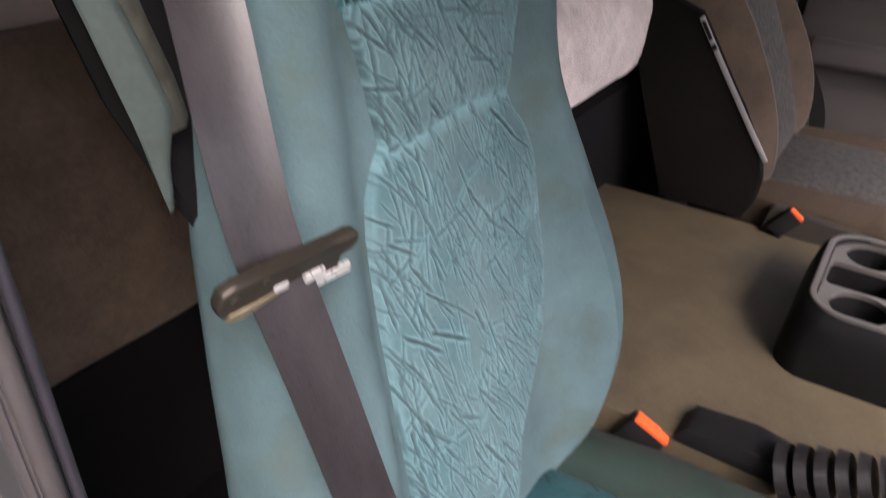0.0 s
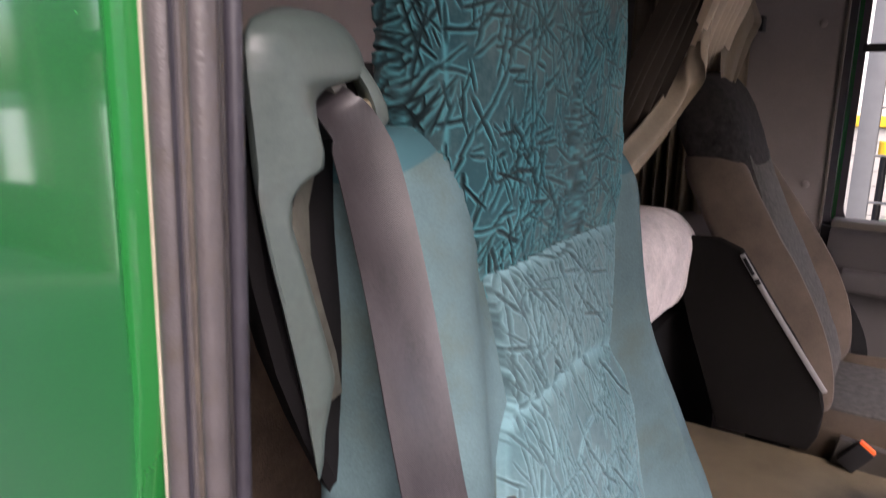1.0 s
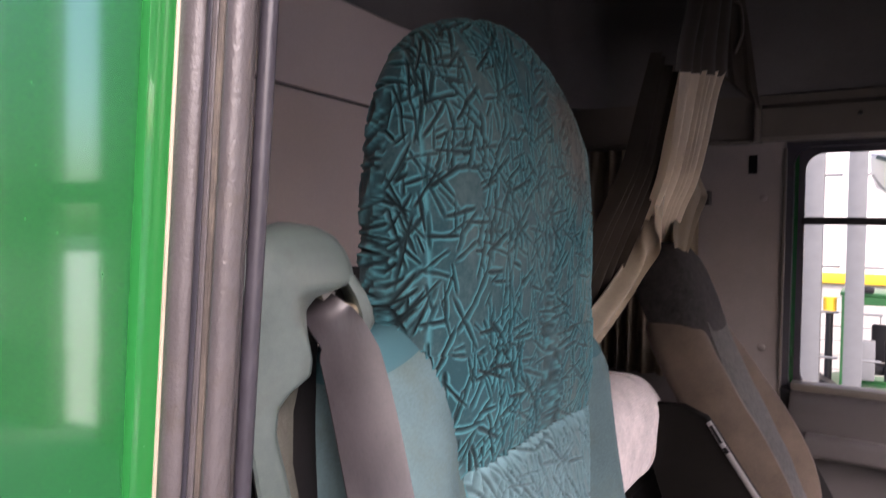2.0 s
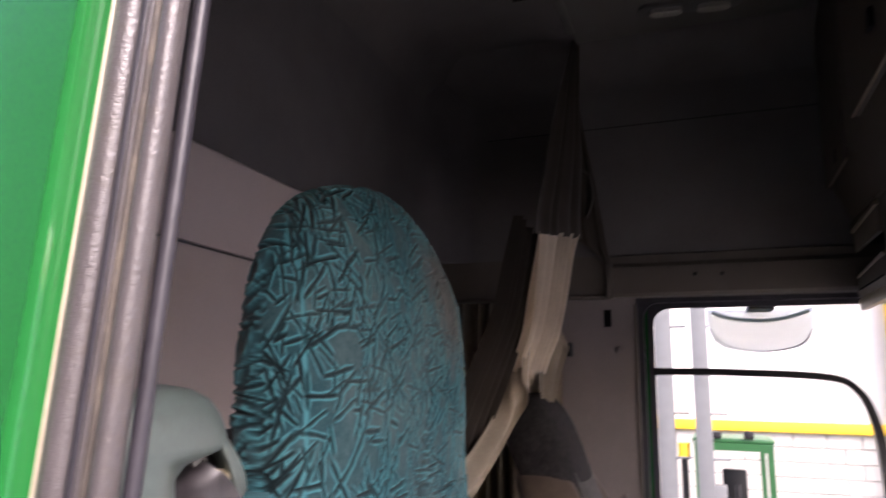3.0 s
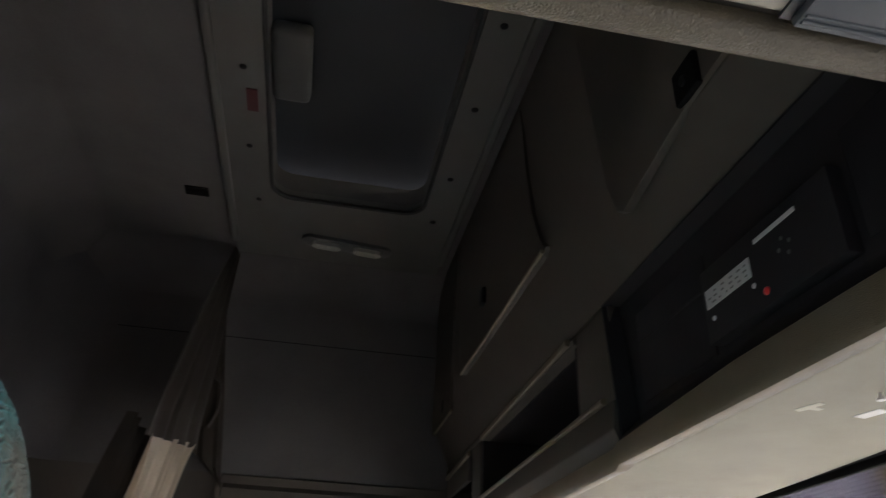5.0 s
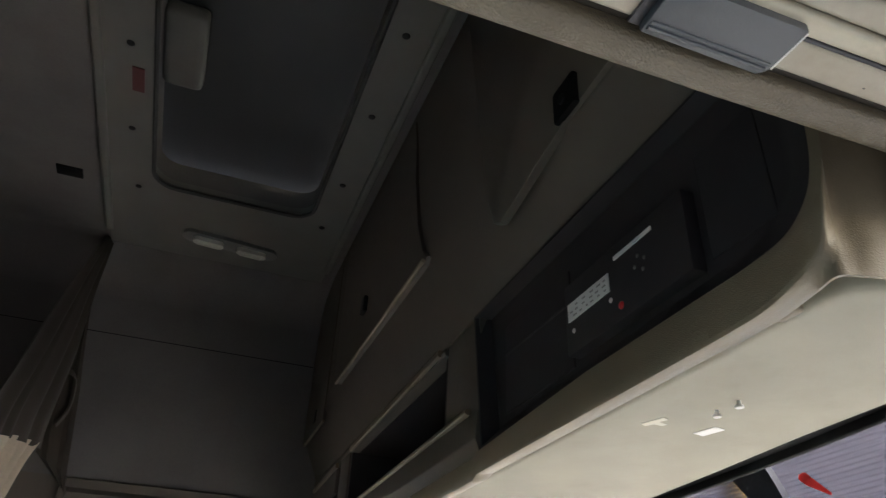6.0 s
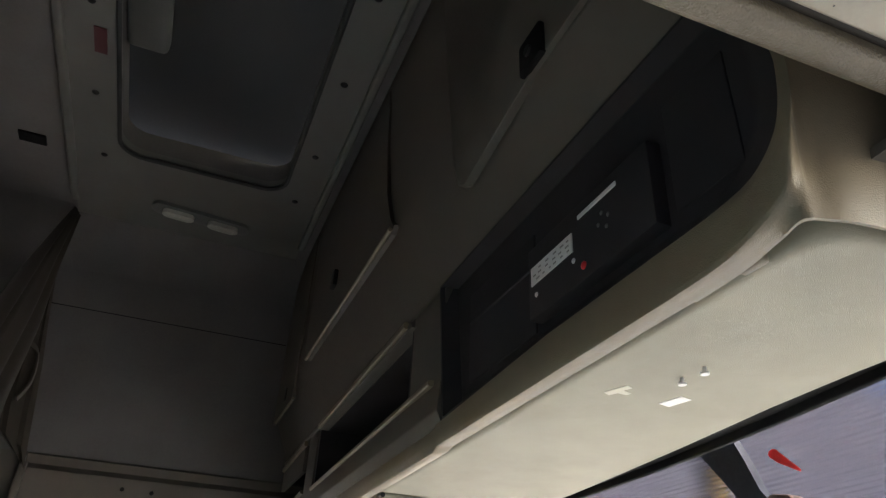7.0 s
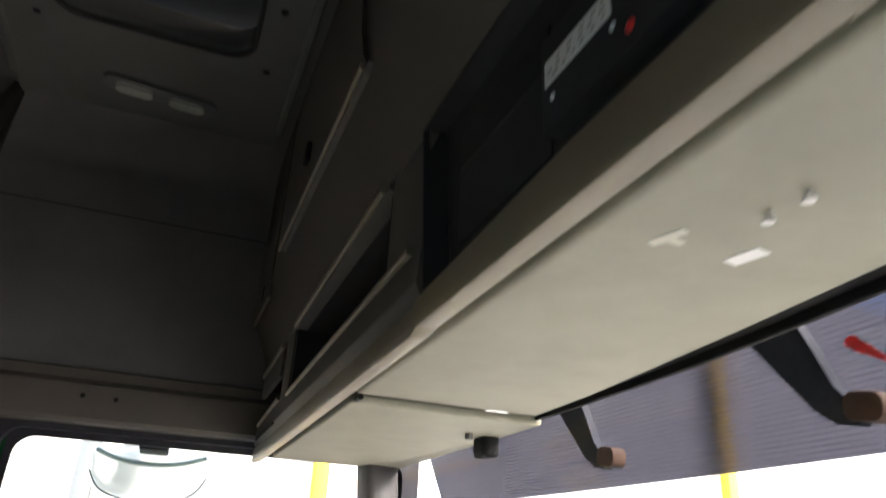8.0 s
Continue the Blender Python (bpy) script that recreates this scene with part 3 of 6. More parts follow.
header = thing("door_header", (0.5, 0, 1.5), "beige grained header trim above the open door", "door header", kind="structure")
hx = np.linspace(-0.05, 1.1, 24)
def along(y, z):
    return [(x, y, z + 0.012 * max(0, x - 0.5)) for x in hx]


part("grained_roll", sweep(along(-0.003, 1.517), rrect(0.024, 0.036, 0.010, 5)), BEIGE_ROLL, header, "beige leather-grained roll")
part("seal_gap", sweep(along(-0.019, 1.524), rrect(0.012, 0.020, 0.004)), SEAL_BROWN, header, "dark brown rubber groove")
part("flange", sweep(along(-0.035, 1.512), rrect(0.0235, 0.012, 0.003)), FLANGE, header, "beige painted flange")
part("outer_bead", sweep(along(-0.0475, 1.512), rrect(0.003, 0.010, 0.001)), SEAL_DARK, header)
part("gutter", sweep(along(-0.0565, 1.511), rrect(0.0145, 0.012, 0.004)), GUTTER, header, "cream painted gutter")
part("gutter_lip", sweep(along(-0.074, 1.514), rrect(0.020, 0.012, 0.005)), FLANGE, header)
part("outer_seal", sweep(along(-0.094, 1.514), rrect(0.020, 0.018, 0.006)), SEAL_DARK, header, "black outer rubber seal")
part("filler", box(-0.05, 1.1, -0.10, 0.02, 1.527, 1.61, 0), SEAL_DARK, header)
stop = part("stop_block", prism([(0.424, -0.0215), (0.507, -0.0205), (0.512, -0.026), (0.512, -0.058), (0.424, -0.058)], 2, 1.4985, 1.5065, 0.002), BLUEGREY, header, "dark blue-grey plastic stop block")
part("stop_ridge", rod((0.426, -0.0265, 1.4985), (0.508, -0.0262, 1.4985), 0.0016, 8), BLUEGREY, stop)
part("stop_ridge", rod((0.426, -0.0305, 1.4985), (0.508, -0.0302, 1.4985), 0.0012, 8), BLUEGREY, stop)
# white strip stands in for the highlight on the block's end
part("stop_highlight", box(0.5118, 0.5128, -0.056, -0.027, 1.499, 1.5055, 0), PAPER, stop, "white strip painted as the edge's highlight")
part("stop_gap", box(0.417, 0.424, -0.058, -0.0215, 1.504, 1.5065, 0), SEAL_DARK, header)
rng = random.Random(11)
for i in range(9):
    part("paint_speck", sphere((rng.uniform(0.30, 0.75), rng.uniform(-0.044, -0.028), 1.506 + 0.001), 0.0007, 1, 1, 0.5, 8, 6), SEAL_DARK, header)

# ---- overhead shelf over the windscreen ----
LX = 0.645         # lower face of the shelf
UX = 0.586         # upper face, which stands out over it
TOP = ROOF + 0.02
shelf = thing("overhead_shelf", (LX, 1.0, 1.45), "grey-brown overhead storage shelf with lids and open bins", "overhead shelf", kind="structure")
part("face_upper", loft([[(x, y, z) for x, z in ((UX, TOP), (UX, zb), (LX - 0.006, 1.708), (LX - 0.004, 1.700), (LX + 0.04, 1.700), (LX + 0.04, TOP))] for y, zb in ((0.0, 1.765), (0.54, 1.765), (0.68, 1.80), (0.82, 1.835), (YF, 1.835))]), SHELF, shelf, "grey-brown upper face")
part("divider", box(LX, LX + 0.03, 0.725, 0.875, 1.53, 1.70, 0.003), SHELF, shelf)
part("divider", box(LX - 0.004, LX + 0.25, 1.60, 1.70, 1.49, 1.70, 0.006), SHELF, shelf)
part("bin_hood", prism([(LX, 1.700), (LX - 0.008, 1.69), (LX - 0.006, 1.682), (LX + 0.02, 1.680), (LX + 0.02, 1.700)], 1, 0.87, YF), SHELF, shelf)
part("lower_face", prism([(LX - 0.004, 1.536), (LX + 0.03, 1.536), (LX + 0.03, 1.462), (LX + 0.004, 1.462), (LX - 0.008, 1.49)], 1, 0.722, YF, 0.003), SHELF, shelf, "grey-brown lower band")


def lid(outline, x0, x1, label):
    """A hinged lid whose lower edge stands out from the face."""
    z0, z1 = min(z for _, z in outline), max(z for _, z in outline)
    front = [(x0 + (x1 - x0) * (z - z0) / (z1 - z0), y, z) for y, z in outline]
    bm = loft([[(UX + 0.004, y, z) for y, z in outline], front])
    bmesh.ops.bevel(bm, geom=[e for e in bm.edges if all(abs(v.co.x - UX - 0.004) > 1e-5 for v in e.verts)], offset=0.004, segments=2, profile=0.6, affect='EDGES')
    return part("lid", bm, SHELF, shelf, label)


big = lid([(0.84, 1.842), (1.55, 1.846), (1.62, 1.90), (1.66, 2.33), (0.99, 2.33), (0.968, 2.249), (0.945, 2.12), (0.902, 1.973), (0.86, 1.885), (0.825, 1.855)], 0.576, 0.582, "large hinged shelf lid")
part("lid_edge", tube([(0.571, 0.828, 1.8445), (0.571, 1.1, 1.842), (0.571, 1.3, 1.843), (0.571, 1.548, 1.848)], 0.0048, 8), BEIGE, big, "pale lid edge")
part("lid_catch", box(0.566, 0.578, 1.29, 1.325, 1.95, 1.995, 0.005), BLACK, big, "black lid catch")
near_lid = lid([(0.02, 1.775), (0.30, 1.768), (0.50, 1.730), (0.522, 1.742), (0.545, 1.80), (0.66, 2.33), (0.02, 2.33)], 0.577, 0.583, "hinged shelf lid")
catch = part("lid_catch", box(0.570, 0.58, 0.275, 0.325, 1.765, 1.815, 0.004), MATT_BLACK, near_lid, "black lid catch")
part("catch_ring", rod((0.567, 0.30, 1.787), (0.572, 0.30, 1.787), 0.007), BLACK, catch)
far_lid = lid([(1.74, 1.80), (YF - 0.03, 1.80), (YF - 0.03, 2.33), (1.74, 2.33)], 0.580, 0.584, "small hinged shelf lid")
part("lid_edge", tube([(0.584, 1.74, 1.80), (0.584, YF - 0.06, 1.802)], 0.004, 8), BEIGE, far_lid)
part("lid_catch", box(0.578, 0.588, 1.86, 1.89, 1.83, 1.87, 0.004), BLACK, far_lid)


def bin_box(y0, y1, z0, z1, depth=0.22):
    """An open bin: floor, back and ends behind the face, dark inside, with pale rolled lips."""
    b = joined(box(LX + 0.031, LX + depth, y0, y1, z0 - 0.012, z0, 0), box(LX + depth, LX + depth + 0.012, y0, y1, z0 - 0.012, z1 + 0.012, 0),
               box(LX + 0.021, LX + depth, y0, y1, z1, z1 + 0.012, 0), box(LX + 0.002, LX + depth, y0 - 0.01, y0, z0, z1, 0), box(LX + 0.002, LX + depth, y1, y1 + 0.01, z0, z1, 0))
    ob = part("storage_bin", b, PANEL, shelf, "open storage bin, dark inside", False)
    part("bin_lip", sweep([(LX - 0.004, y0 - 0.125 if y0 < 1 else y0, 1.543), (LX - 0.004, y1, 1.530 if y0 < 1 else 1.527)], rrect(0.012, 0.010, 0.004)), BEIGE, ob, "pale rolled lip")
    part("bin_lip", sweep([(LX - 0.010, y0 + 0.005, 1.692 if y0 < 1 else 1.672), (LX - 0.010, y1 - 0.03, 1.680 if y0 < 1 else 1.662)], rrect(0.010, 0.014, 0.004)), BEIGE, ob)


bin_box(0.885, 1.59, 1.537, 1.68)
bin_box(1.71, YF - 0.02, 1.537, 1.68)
part("bin_flap", prism([(1.73, 1.60), (2.04, 1.60), (2.04, 1.668), (1.73, 1.672)], 0, LX - 0.008, LX + 0.004, 0.003), SHELF, shelf, "small bin flap")

# lower band that rolls under into the lip
prof = [(LX - 0.007, 1.4825), (LX - 0.0075, 1.472), (LX - 0.0075, 1.455), (LX - 0.0072, 1.4405), (LX - 0.0055, 1.4368), (0.6440, 1.4358), (0.6630, 1.4393), (0.6660, 1.4410), (0.6668, 1.446), (0.6668, 1.477), (0.655, 1.484)]
far_prof = [(x, z if z < 1.455 else 1.455 + (z - 1.455) * 0.5) for x, z in prof]
low = [(x - 0.004 if x > 0.645 else x, z - 0.0065) for x, z in far_prof]
mix_ = [((p + u) / 2, (q + v) / 2) for (p, q), (u, v) in zip(far_prof, low)]
part("lip", loft([[(x, y, z) for x, z in pr] for y, pr in ((0.20, prof), (0.3, prof), (0.40, prof), (0.712, far_prof), (0.720, far_prof), (0.727, mix_), (0.734, low), (0.742, low), (1.3, low), (YF - 0.03, low))]), BEIGE, shelf, "beige grained lower lip with a small step")
# black sheets stand in for the shade in the gaps round the visors
part("visor_gap_shade", joined(box(0.671, 0.716, 0.060, YF - 0.05, 1.477, 1.481, 0), box(0.66, 1.0, 0.060, 0.220, 1.4765, 1.4805, 0), box(0.70, 1.06, 1.165, 1.215, 1.4755, 1.4795, 0)), MATT_BLACK, shelf, "black sheets set in as shade above the visors", False)
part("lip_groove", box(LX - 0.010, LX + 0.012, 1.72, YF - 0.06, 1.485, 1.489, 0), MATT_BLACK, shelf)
part("body", box(LX + 0.04, 1.06, 0.02, YF, 1.70, 1.74, 0), SHELF, shelf)
part("back", prism([(0.70, 1.4915), (1.00, 1.4915), (1.10, 1.55), (1.10, TOP), (1.06, TOP), (1.06, 1.56), (0.98, 1.50), (0.70, 1.50)], 1, 0.0, YF + 0.05), SHELF, shelf)

# near end: beige moulded cheek that runs round the control panel
cheek = (  # upper edge, lower edge, outward direction
    ((LX - 0.007, 0.20, 1.4825), (0.663, 0.20, 1.4393), (-1.0, 0, -0.7)),
    ((LX - 0.010, 0.135, 1.4805), (0.660, 0.14, 1.4394), (-0.8, -0.1, -0.6)),
    ((LX - 0.010, 0.095, 1.486), (0.653, 0.105, 1.4393), (-0.6, -0.4, -0.5)),
    ((LX - 0.010, 0.070, 1.504), (0.649, 0.088, 1.439), (-0.4, -0.5, -0.4)),
    ((LX - 0.010, 0.058, 1.528), (0.645, 0.075, 1.4385), (-0.2, -0.2, -0.2)),
    ((LX - 0.009, 0.053, 1.565), (0.646, 0.067, 1.438), (0.3, 0.2, 0)),
    ((LX - 0.008, 0.053, 1.61), (0.657, 0.0625, 1.438), (0.5, 0.5, 0.1)),
    ((LX + 0.030, 0.016, 1.62), (0.692, 0.055, 1.438), (0.3, 0.7, 0.2)),
    ((0.80, 0.008, 1.56), (0.80, 0.050, 1.440), (0, 0.8, 0.3)),
    ((1.02, 0.008, 1.545), (1.02, 0.050, 1.444), (0, 0.8, 0.3)))
rim = (0, 0, 0.3, 0.7, 1.0, 1.0, 1.0, 0.2, 0, 0)
face = [Vector((x, 0.20, z)) for x, z in prof[:7]]
run = [0.0]
for p, q in zip(face, face[1:]):
    run.append(run[-1] + (q - p).length)
steps = sorted({round(v / run[-1], 4) for v in run} | {0.15, 0.3, 0.45, 0.6, 0.8, 0.9})
blend = (1.0, 0.95, 0.8, 0.55, 0.3, 0.15, 0.08, 0.05, 0.05, 0.05)
strands = [curve([Vector(a) for a, c, d in cheek], 6)]
for r in steps[1:]:
    on = Vector([float(np.interp(r * run[-1], run, [p[k] for p in face])) for k in range(3)])
    roll = on - face[0].lerp(face[-1], r)
    strands.append(curve([(Vector(a) + Vector((0.001, -0.010, -0.004)) * k).lerp(Vector(c), max(0.0, (r - 0.1) / 0.9) if k else r) + roll * w + Vector(d) * ((1 - w) * 0.012 * math.sin(math.pi * r)) for (a, c, d), w, k in zip(cheek, blend, rim)], 6))
for dx, dy, dz in ((0.005, 0.004, 0.0015), (0.008, 0.007, 0.006), (0.009, 0.008, 0.04)):
    strands.append([p + Vector((dx, dy, dz)) for p in strands[len(steps) - 1]])
part("end_cheek", loft(strands, closed=False, caps=False), BEIGE, shelf, "beige grained end cheek")

# black control panel in the near bay
panel = thing("control_panel", (LX, 0.35, 1.46), "matt black overhead control panel with white label", "control panel")
outline = [(0.704, 1.470), (0.738, 1.70), (0.056, 1.70), (0.053, 1.62), (0.053, 1.563), (0.055, 1.545), (0.058, 1.53), (0.066, 1.512), (0.080, 1.496), (0.103, 1.485), (0.135, 1.4805), (0.231, 1.478), (0.381, 1.476)]
mid = (0.40, 1.588)
inner = [(0.690, 1.499), (0.722, 1.694), (0.092, 1.694), (0.090, 1.62), (0.091, 1.585), (0.094, 1.565), (0.099, 1.552), (0.108, 1.538), (0.120, 1.527), (0.138, 1.516), (0.165, 1.511), (0.24, 1.510), (0.38, 1.508)]
part("backing", prism(outline, 0, LX + 0.020, LX + 0.034), PANEL, panel)
part("bezel", loft([[(LX - 0.006, y, z) for y, z in outline], [(LX - 0.006, mid[0] + (y - mid[0]) * 0.985, mid[1] + (z - mid[1]) * 0.97) for y, z in outline], [(LX + 0.019, y, z) for y, z in inner], [(LX + 0.0195, mid[0] + (y - mid[0]) * 0.97, mid[1] + (z - mid[1]) * 0.95) for y, z in inner]], caps=False), PANEL, panel, "sloping black bezel")
unit = part("switch_unit", box(LX + 0.003, LX + 0.022, 0.215, 0.455, 1.522, 1.618, 0.003), PANEL, panel, "black switch unit")
part("blank_plate", box(LX + 0.017, LX + 0.022, 0.465, 0.665, 1.515, 1.655, 0.003), PANEL, panel)
part("ridge", rod((LX + 0.017, 0.475, 1.605), (LX + 0.017, 0.66, 1.607), 0.0022), PANEL, panel)
part("blank_plate", box(LX + 0.018, LX + 0.022, 0.12, 0.205, 1.53, 1.655, 0.003), PANEL, panel)
FX = LX + 0.003
lab = part("label", box(FX - 0.0014, FX + 0.0002, 0.353, 0.446, 1.5645, 1.5885, 0), PAPER, unit, "white printed label")
rng = random.Random(3)
for r in range(3):
    y = 0.359
    while y < 0.435:
        w = rng.uniform(0.003, 0.008)
        part("print_bar", box(FX - 0.0019, FX - 0.0013, y, min(y + w, 0.440), 1.5682 + 0.0064 * r, 1.5702 + 0.0064 * r, 0), INK, lab, "", False)
        y += w + rng.uniform(0.006, 0.012)
part("light_bar", turned(box(-0.0014, 0.0002, -0.036, 0.036, -0.0024, 0.0024, 0), pose(FX, 0.303, 1.600)), PAPER, unit, "thin white strip")
for y, z in ((0.303, 1.570), (0.285, 1.573), (0.296, 1.581), (0.289, 1.561)):
    part("lamp_dot", sphere((FX, y, z), 0.0026, 0.5, 1, 1, 8, 6), HATCH, unit)
part("button", sphere((FX, 0.334, 1.538), 0.0048, 0.6, 1, 1, 10, 8), RED, unit, "small red button")
part("button", sphere((FX, 0.353, 1.553), 0.0033, 0.6, 1, 1, 10, 8), PAPER, unit, "small white button")
part("button", sphere((FX, 0.436, 1.550), 0.0033, 0.6, 1, 1, 10, 8), PAPER, unit, "small white button")

# sun visors under the shelf
visor = thing("sun_visor", (0.85, 0.6, 1.46), "beige vinyl inner sun visor folded under the shelf", "sun visor")
edge = [(0.692, 1.183), (0.692, 0.80), (0.692, 0.45), (0.692, 0.24), (0.692, 0.155), (0.694, 0.122), (0.699, 0.103), (0.711, 0.091), (0.735, 0.085), (0.785, 0.083), (0.87, 0.083), (0.950, 0.088), (0.956, 0.28), (0.968, 0.42), (0.994, 0.62), (1.014, 0.80), (1.034, 1.0), (1.042, 1.183)]
part("board", loft([[(0.857 + (x - 0.857) * (1 - k / 0.40), 0.63 + (y - 0.63) * (1 - k / 1.4), z) for x, y in edge] for k, z in ((0.0, 1.486), (0.001, 1.474), (0.005, 1.467), (0.010, 1.4625), (0.017, 1.4598), (0.028, 1.4585), (0.04, 1.458))]), VISOR, visor)
for x, y in ((0.8015, 0.386), (0.8015, 0.349)):
    clip = part("clip", rod((x, y, 1.459), (x - 0.001, y, 1.452), 0.0022, 8), PAPER, visor, "white plastic clip")
    part("clip_head", rod((x - 0.001, y, 1.4520), (x - 0.001, y, 1.4495), 0.0048, 12), PAPER, clip)
part("tape_scrap", turned(box(-0.009, 0.009, -0.017, 0.017, -0.0004, 0.0006, 0), pose(0.8455, 0.4545, 1.4577, 0, 0, 12)), PAPER, visor, "white torn tape")
part("tape_scrap", prism([(x + 0.0105, y + 0.0145) for x, y in ((0.742, 0.452), (0.752, 0.420), (0.762, 0.424), (0.7575, 0.436), (0.772, 0.440), (0.770, 0.447), (0.757, 0.446), (0.752, 0.457))], 2, 1.4573, 1.4582), mat("cream_tape", (0.50, 0.475, 0.40), 0.6, var=0.05, bump=0), visor, "cream torn tape")
part("pivot_tab", box(0.667, 0.678, 0.130, 0.156, 1.444, 1.455, 0.004, 3), BEIGE, visor, "beige pivot tab")
far_visor = thing("sun_visor", (0.85, 1.65, 1.455), "beige vinyl inner sun visor on the far side", "sun visor")
part("board", prism([(0.690, YF - 0.04), (0.690, 1.20), (0.702, 1.184), (1.055, 1.187), (1.055, YF - 0.04)], 2, 1.446, 1.462, 0.006, 3), VISOR, far_visor)
part("hinge_pin", rod((0.700, 1.165, 1.452), (0.700, 1.21, 1.452), 0.005), BLACK, far_visor)
part("edge_screw", rod((0.977, 1.35, 1.434), (0.977, 1.35, 1.449), 0.008), HATCH, far_visor)

# windscreen and what hangs outside it
windscreen = thing("windscreen", (1.1, 1.0, 0.7), "large bowed windscreen with black rubber edge", "windscreen", kind="structure")


def screen_x(y, z):
    return 1.045 - (0.12 if y < 1.04 else 0.06) * ((y - 1.04) / 1.04) ** 2 + (1.46 - z) * 0.22


ys = np.linspace(0.0, YF, 15)
rings = [[(screen_x(y, 1.475) + o, y, 1.475) for o in (0, 0.006)][::1] + [(screen_x(y, 0.62) + o, y, 0.62) for o in (0.006, 0)] for y in ys]
part("pane", loft(rings), GLASS, windscreen, "clear windscreen glass").visible_shadow = False
part("rubber_edge", sweep([(screen_x(y, 1.462) - 0.001, y, 1.462) for y in ys], rrect(0.008, 0.016, 0.003)), MATT_BLACK, windscreen, "black rubber edge")
part("frit_band", loft([[(screen_x(y, 1.466) + o, y, z) for o, z in ((-0.034, 1.4695), (-0.004, 1.4665), (-0.004, 1.4725), (-0.034, 1.4725))] for y in ys]), MATT_BLACK, windscreen, "black printed band along the glass")
part("dashboard_top", prism([(0.80, 0.0), (1.4, 0.0), (1.4, 0.66), (1.0, 0.62), (0.82, 0.55)], 1, 0.0, YF), DASH, windscreen, "grey dashboard below the windscreen")
part("pillar", sweep([(1.10, YF - 0.02, 0.5), (1.03, YF - 0.04, 1.0), (0.985, YF - 0.05, 1.49)], rrect(0.09, 0.10, 0.02)), DOORTRIM, windscreen, "far windscreen pillar")
part("pillar", sweep([(1.10, 0.0, 0.5), (1.05, 0.0, 1.0), (1.0, 0.0, 1.49)], rrect(0.09, 0.09, 0.02)), DOORTRIM, windscreen)
part("mirror_foot", box(1.01, 1.05, 1.35, 1.41, 1.405, 1.455, 0.015, 3), MATT_BLACK, windscreen, "black mirror foot")

outer_visor = thing("outer_sun_visor", (1.25, 1.0, 1.4), "violet tinted ribbed outer sun visor on brackets", "sun visor")


def visor_x(y, z):
    return 1.17 + 0.05 * (1 - ((y - 1.04) / 1.1) ** 2) + (1.56 - z) * 0.38


rows_ = []
for y in np.linspace(-0.05, 2.15, 14):
    zs = np.linspace(1.56, 1.365, 157)
    wave = 0.0005 * np.sin(np.linspace(0, 26 * 2 * math.pi, 157))
    rows_.append([(visor_x(y, z) + w, y, z) for z, w in zip(zs, wave)] + [(visor_x(y, z) + 0.005, y, z) for z in (zs[-1], zs[0])])
part("tinted_sheet", loft(rows_), TINT, outer_visor, "violet tinted ribbed acrylic sheet").visible_shadow = False
FLATBLACK = mat("flat_black_steel", (0.042, 0.042, 0.050), 0.95, var=0.3, bump=0.2, spec=0.05)
for y in (0.0, 0.505):
    lo = [(1.11, 0.70 + y, 1.53), (1.12, 0.690 + y, 1.50), (1.13, 0.664 + y, 1.45), (1.135, 0.640 + y, 1.405), (1.138, 0.622 + y, 1.388), (1.14, 0.600 + y, 1.384)]
    wid = [0.036, 0.036, 0.028, 0.020, 0.017, 0.016]
    rings = []
    for k, (q, w) in enumerate(zip(lo, wid)):
        d = (Vector(lo[min(k + 1, 5)]) - Vector(lo[max(k - 1, 0)])).normalized()
        sd = d.cross(Vector((1, 0, 0))).normalized()
        rings.append([Vector(q) + sd * a * w + Vector((b * 0.008, 0, 0)) for a, b in ((-1, -1), (1, -1), (1, 1), (-1, 1))])
    br = part("bracket", loft(rings), FLATBLACK, outer_visor, "dark steel visor bracket")
    part("bracket_foot", turned(prism(rrect(0.052, 0.034, 0.014), 0, -0.014, 0.014, 0.004), pose(1.14, 0.592 + y, 1.388, 10, 0, 0)), RUST, br, "rusty bracket foot")
part("marker", loft([[(1.155, 0.612 + p, 1.476 + q) for p, q in circle(0.002, 8)], [(1.150, 0.607 + p, 1.470 + q) for p, q in circle(0.010, 8, 0.007)], [(1.150, 0.596 + p, 1.460 + q) for p, q in circle(0.009, 8, 0.006)], [(1.155, 0.568 + p, 1.438 + q) for p, q in circle(0.002, 8)]]), RED, outer_visor, "small red marker")

# ---- seats ----
def seat_line(z):
    return lerp([(0.30, 0.075), (0.42, 0.048), (0.55, 0.018), (0.70, -0.018), (0.85, -0.046), (1.0, -0.068), (1.15, -0.072), (1.3, -0.08), (1.4, -0.10)], z)


def ring_at(yc, hw, xf, depth, z, bolster=0.0, n=44, power=3.2, lean=0.0):
    """A rounded cross-section of a backrest: flat front at xf, with raised sides."""
    out = []
    for i in range(n):
        a = 2 * math.pi * i / n
        c, s = math.cos(a), math.sin(a)
        u = math.copysign(abs(c) ** (2 / power), c)
        v = math.copysign(abs(s) ** (2 / power), s)
        x = xf - depth / 2 + v * depth / 2
        if v > 0:
            x += bolster * min(1.0, max(0.0, (abs(u) - 0.62) / 0.20)) * v * (1 - 0.5 * max(0, abs(u) - 0.85) / 0.15)
        out.append((x + lean * u, yc + u * hw, z))
    return out


def backrest(yc, rows, n=44, power=3.2):
    return loft([ring_at(yc, hw, xf, d, z, b, n, power) for z, hw, d, xf, b in rows])


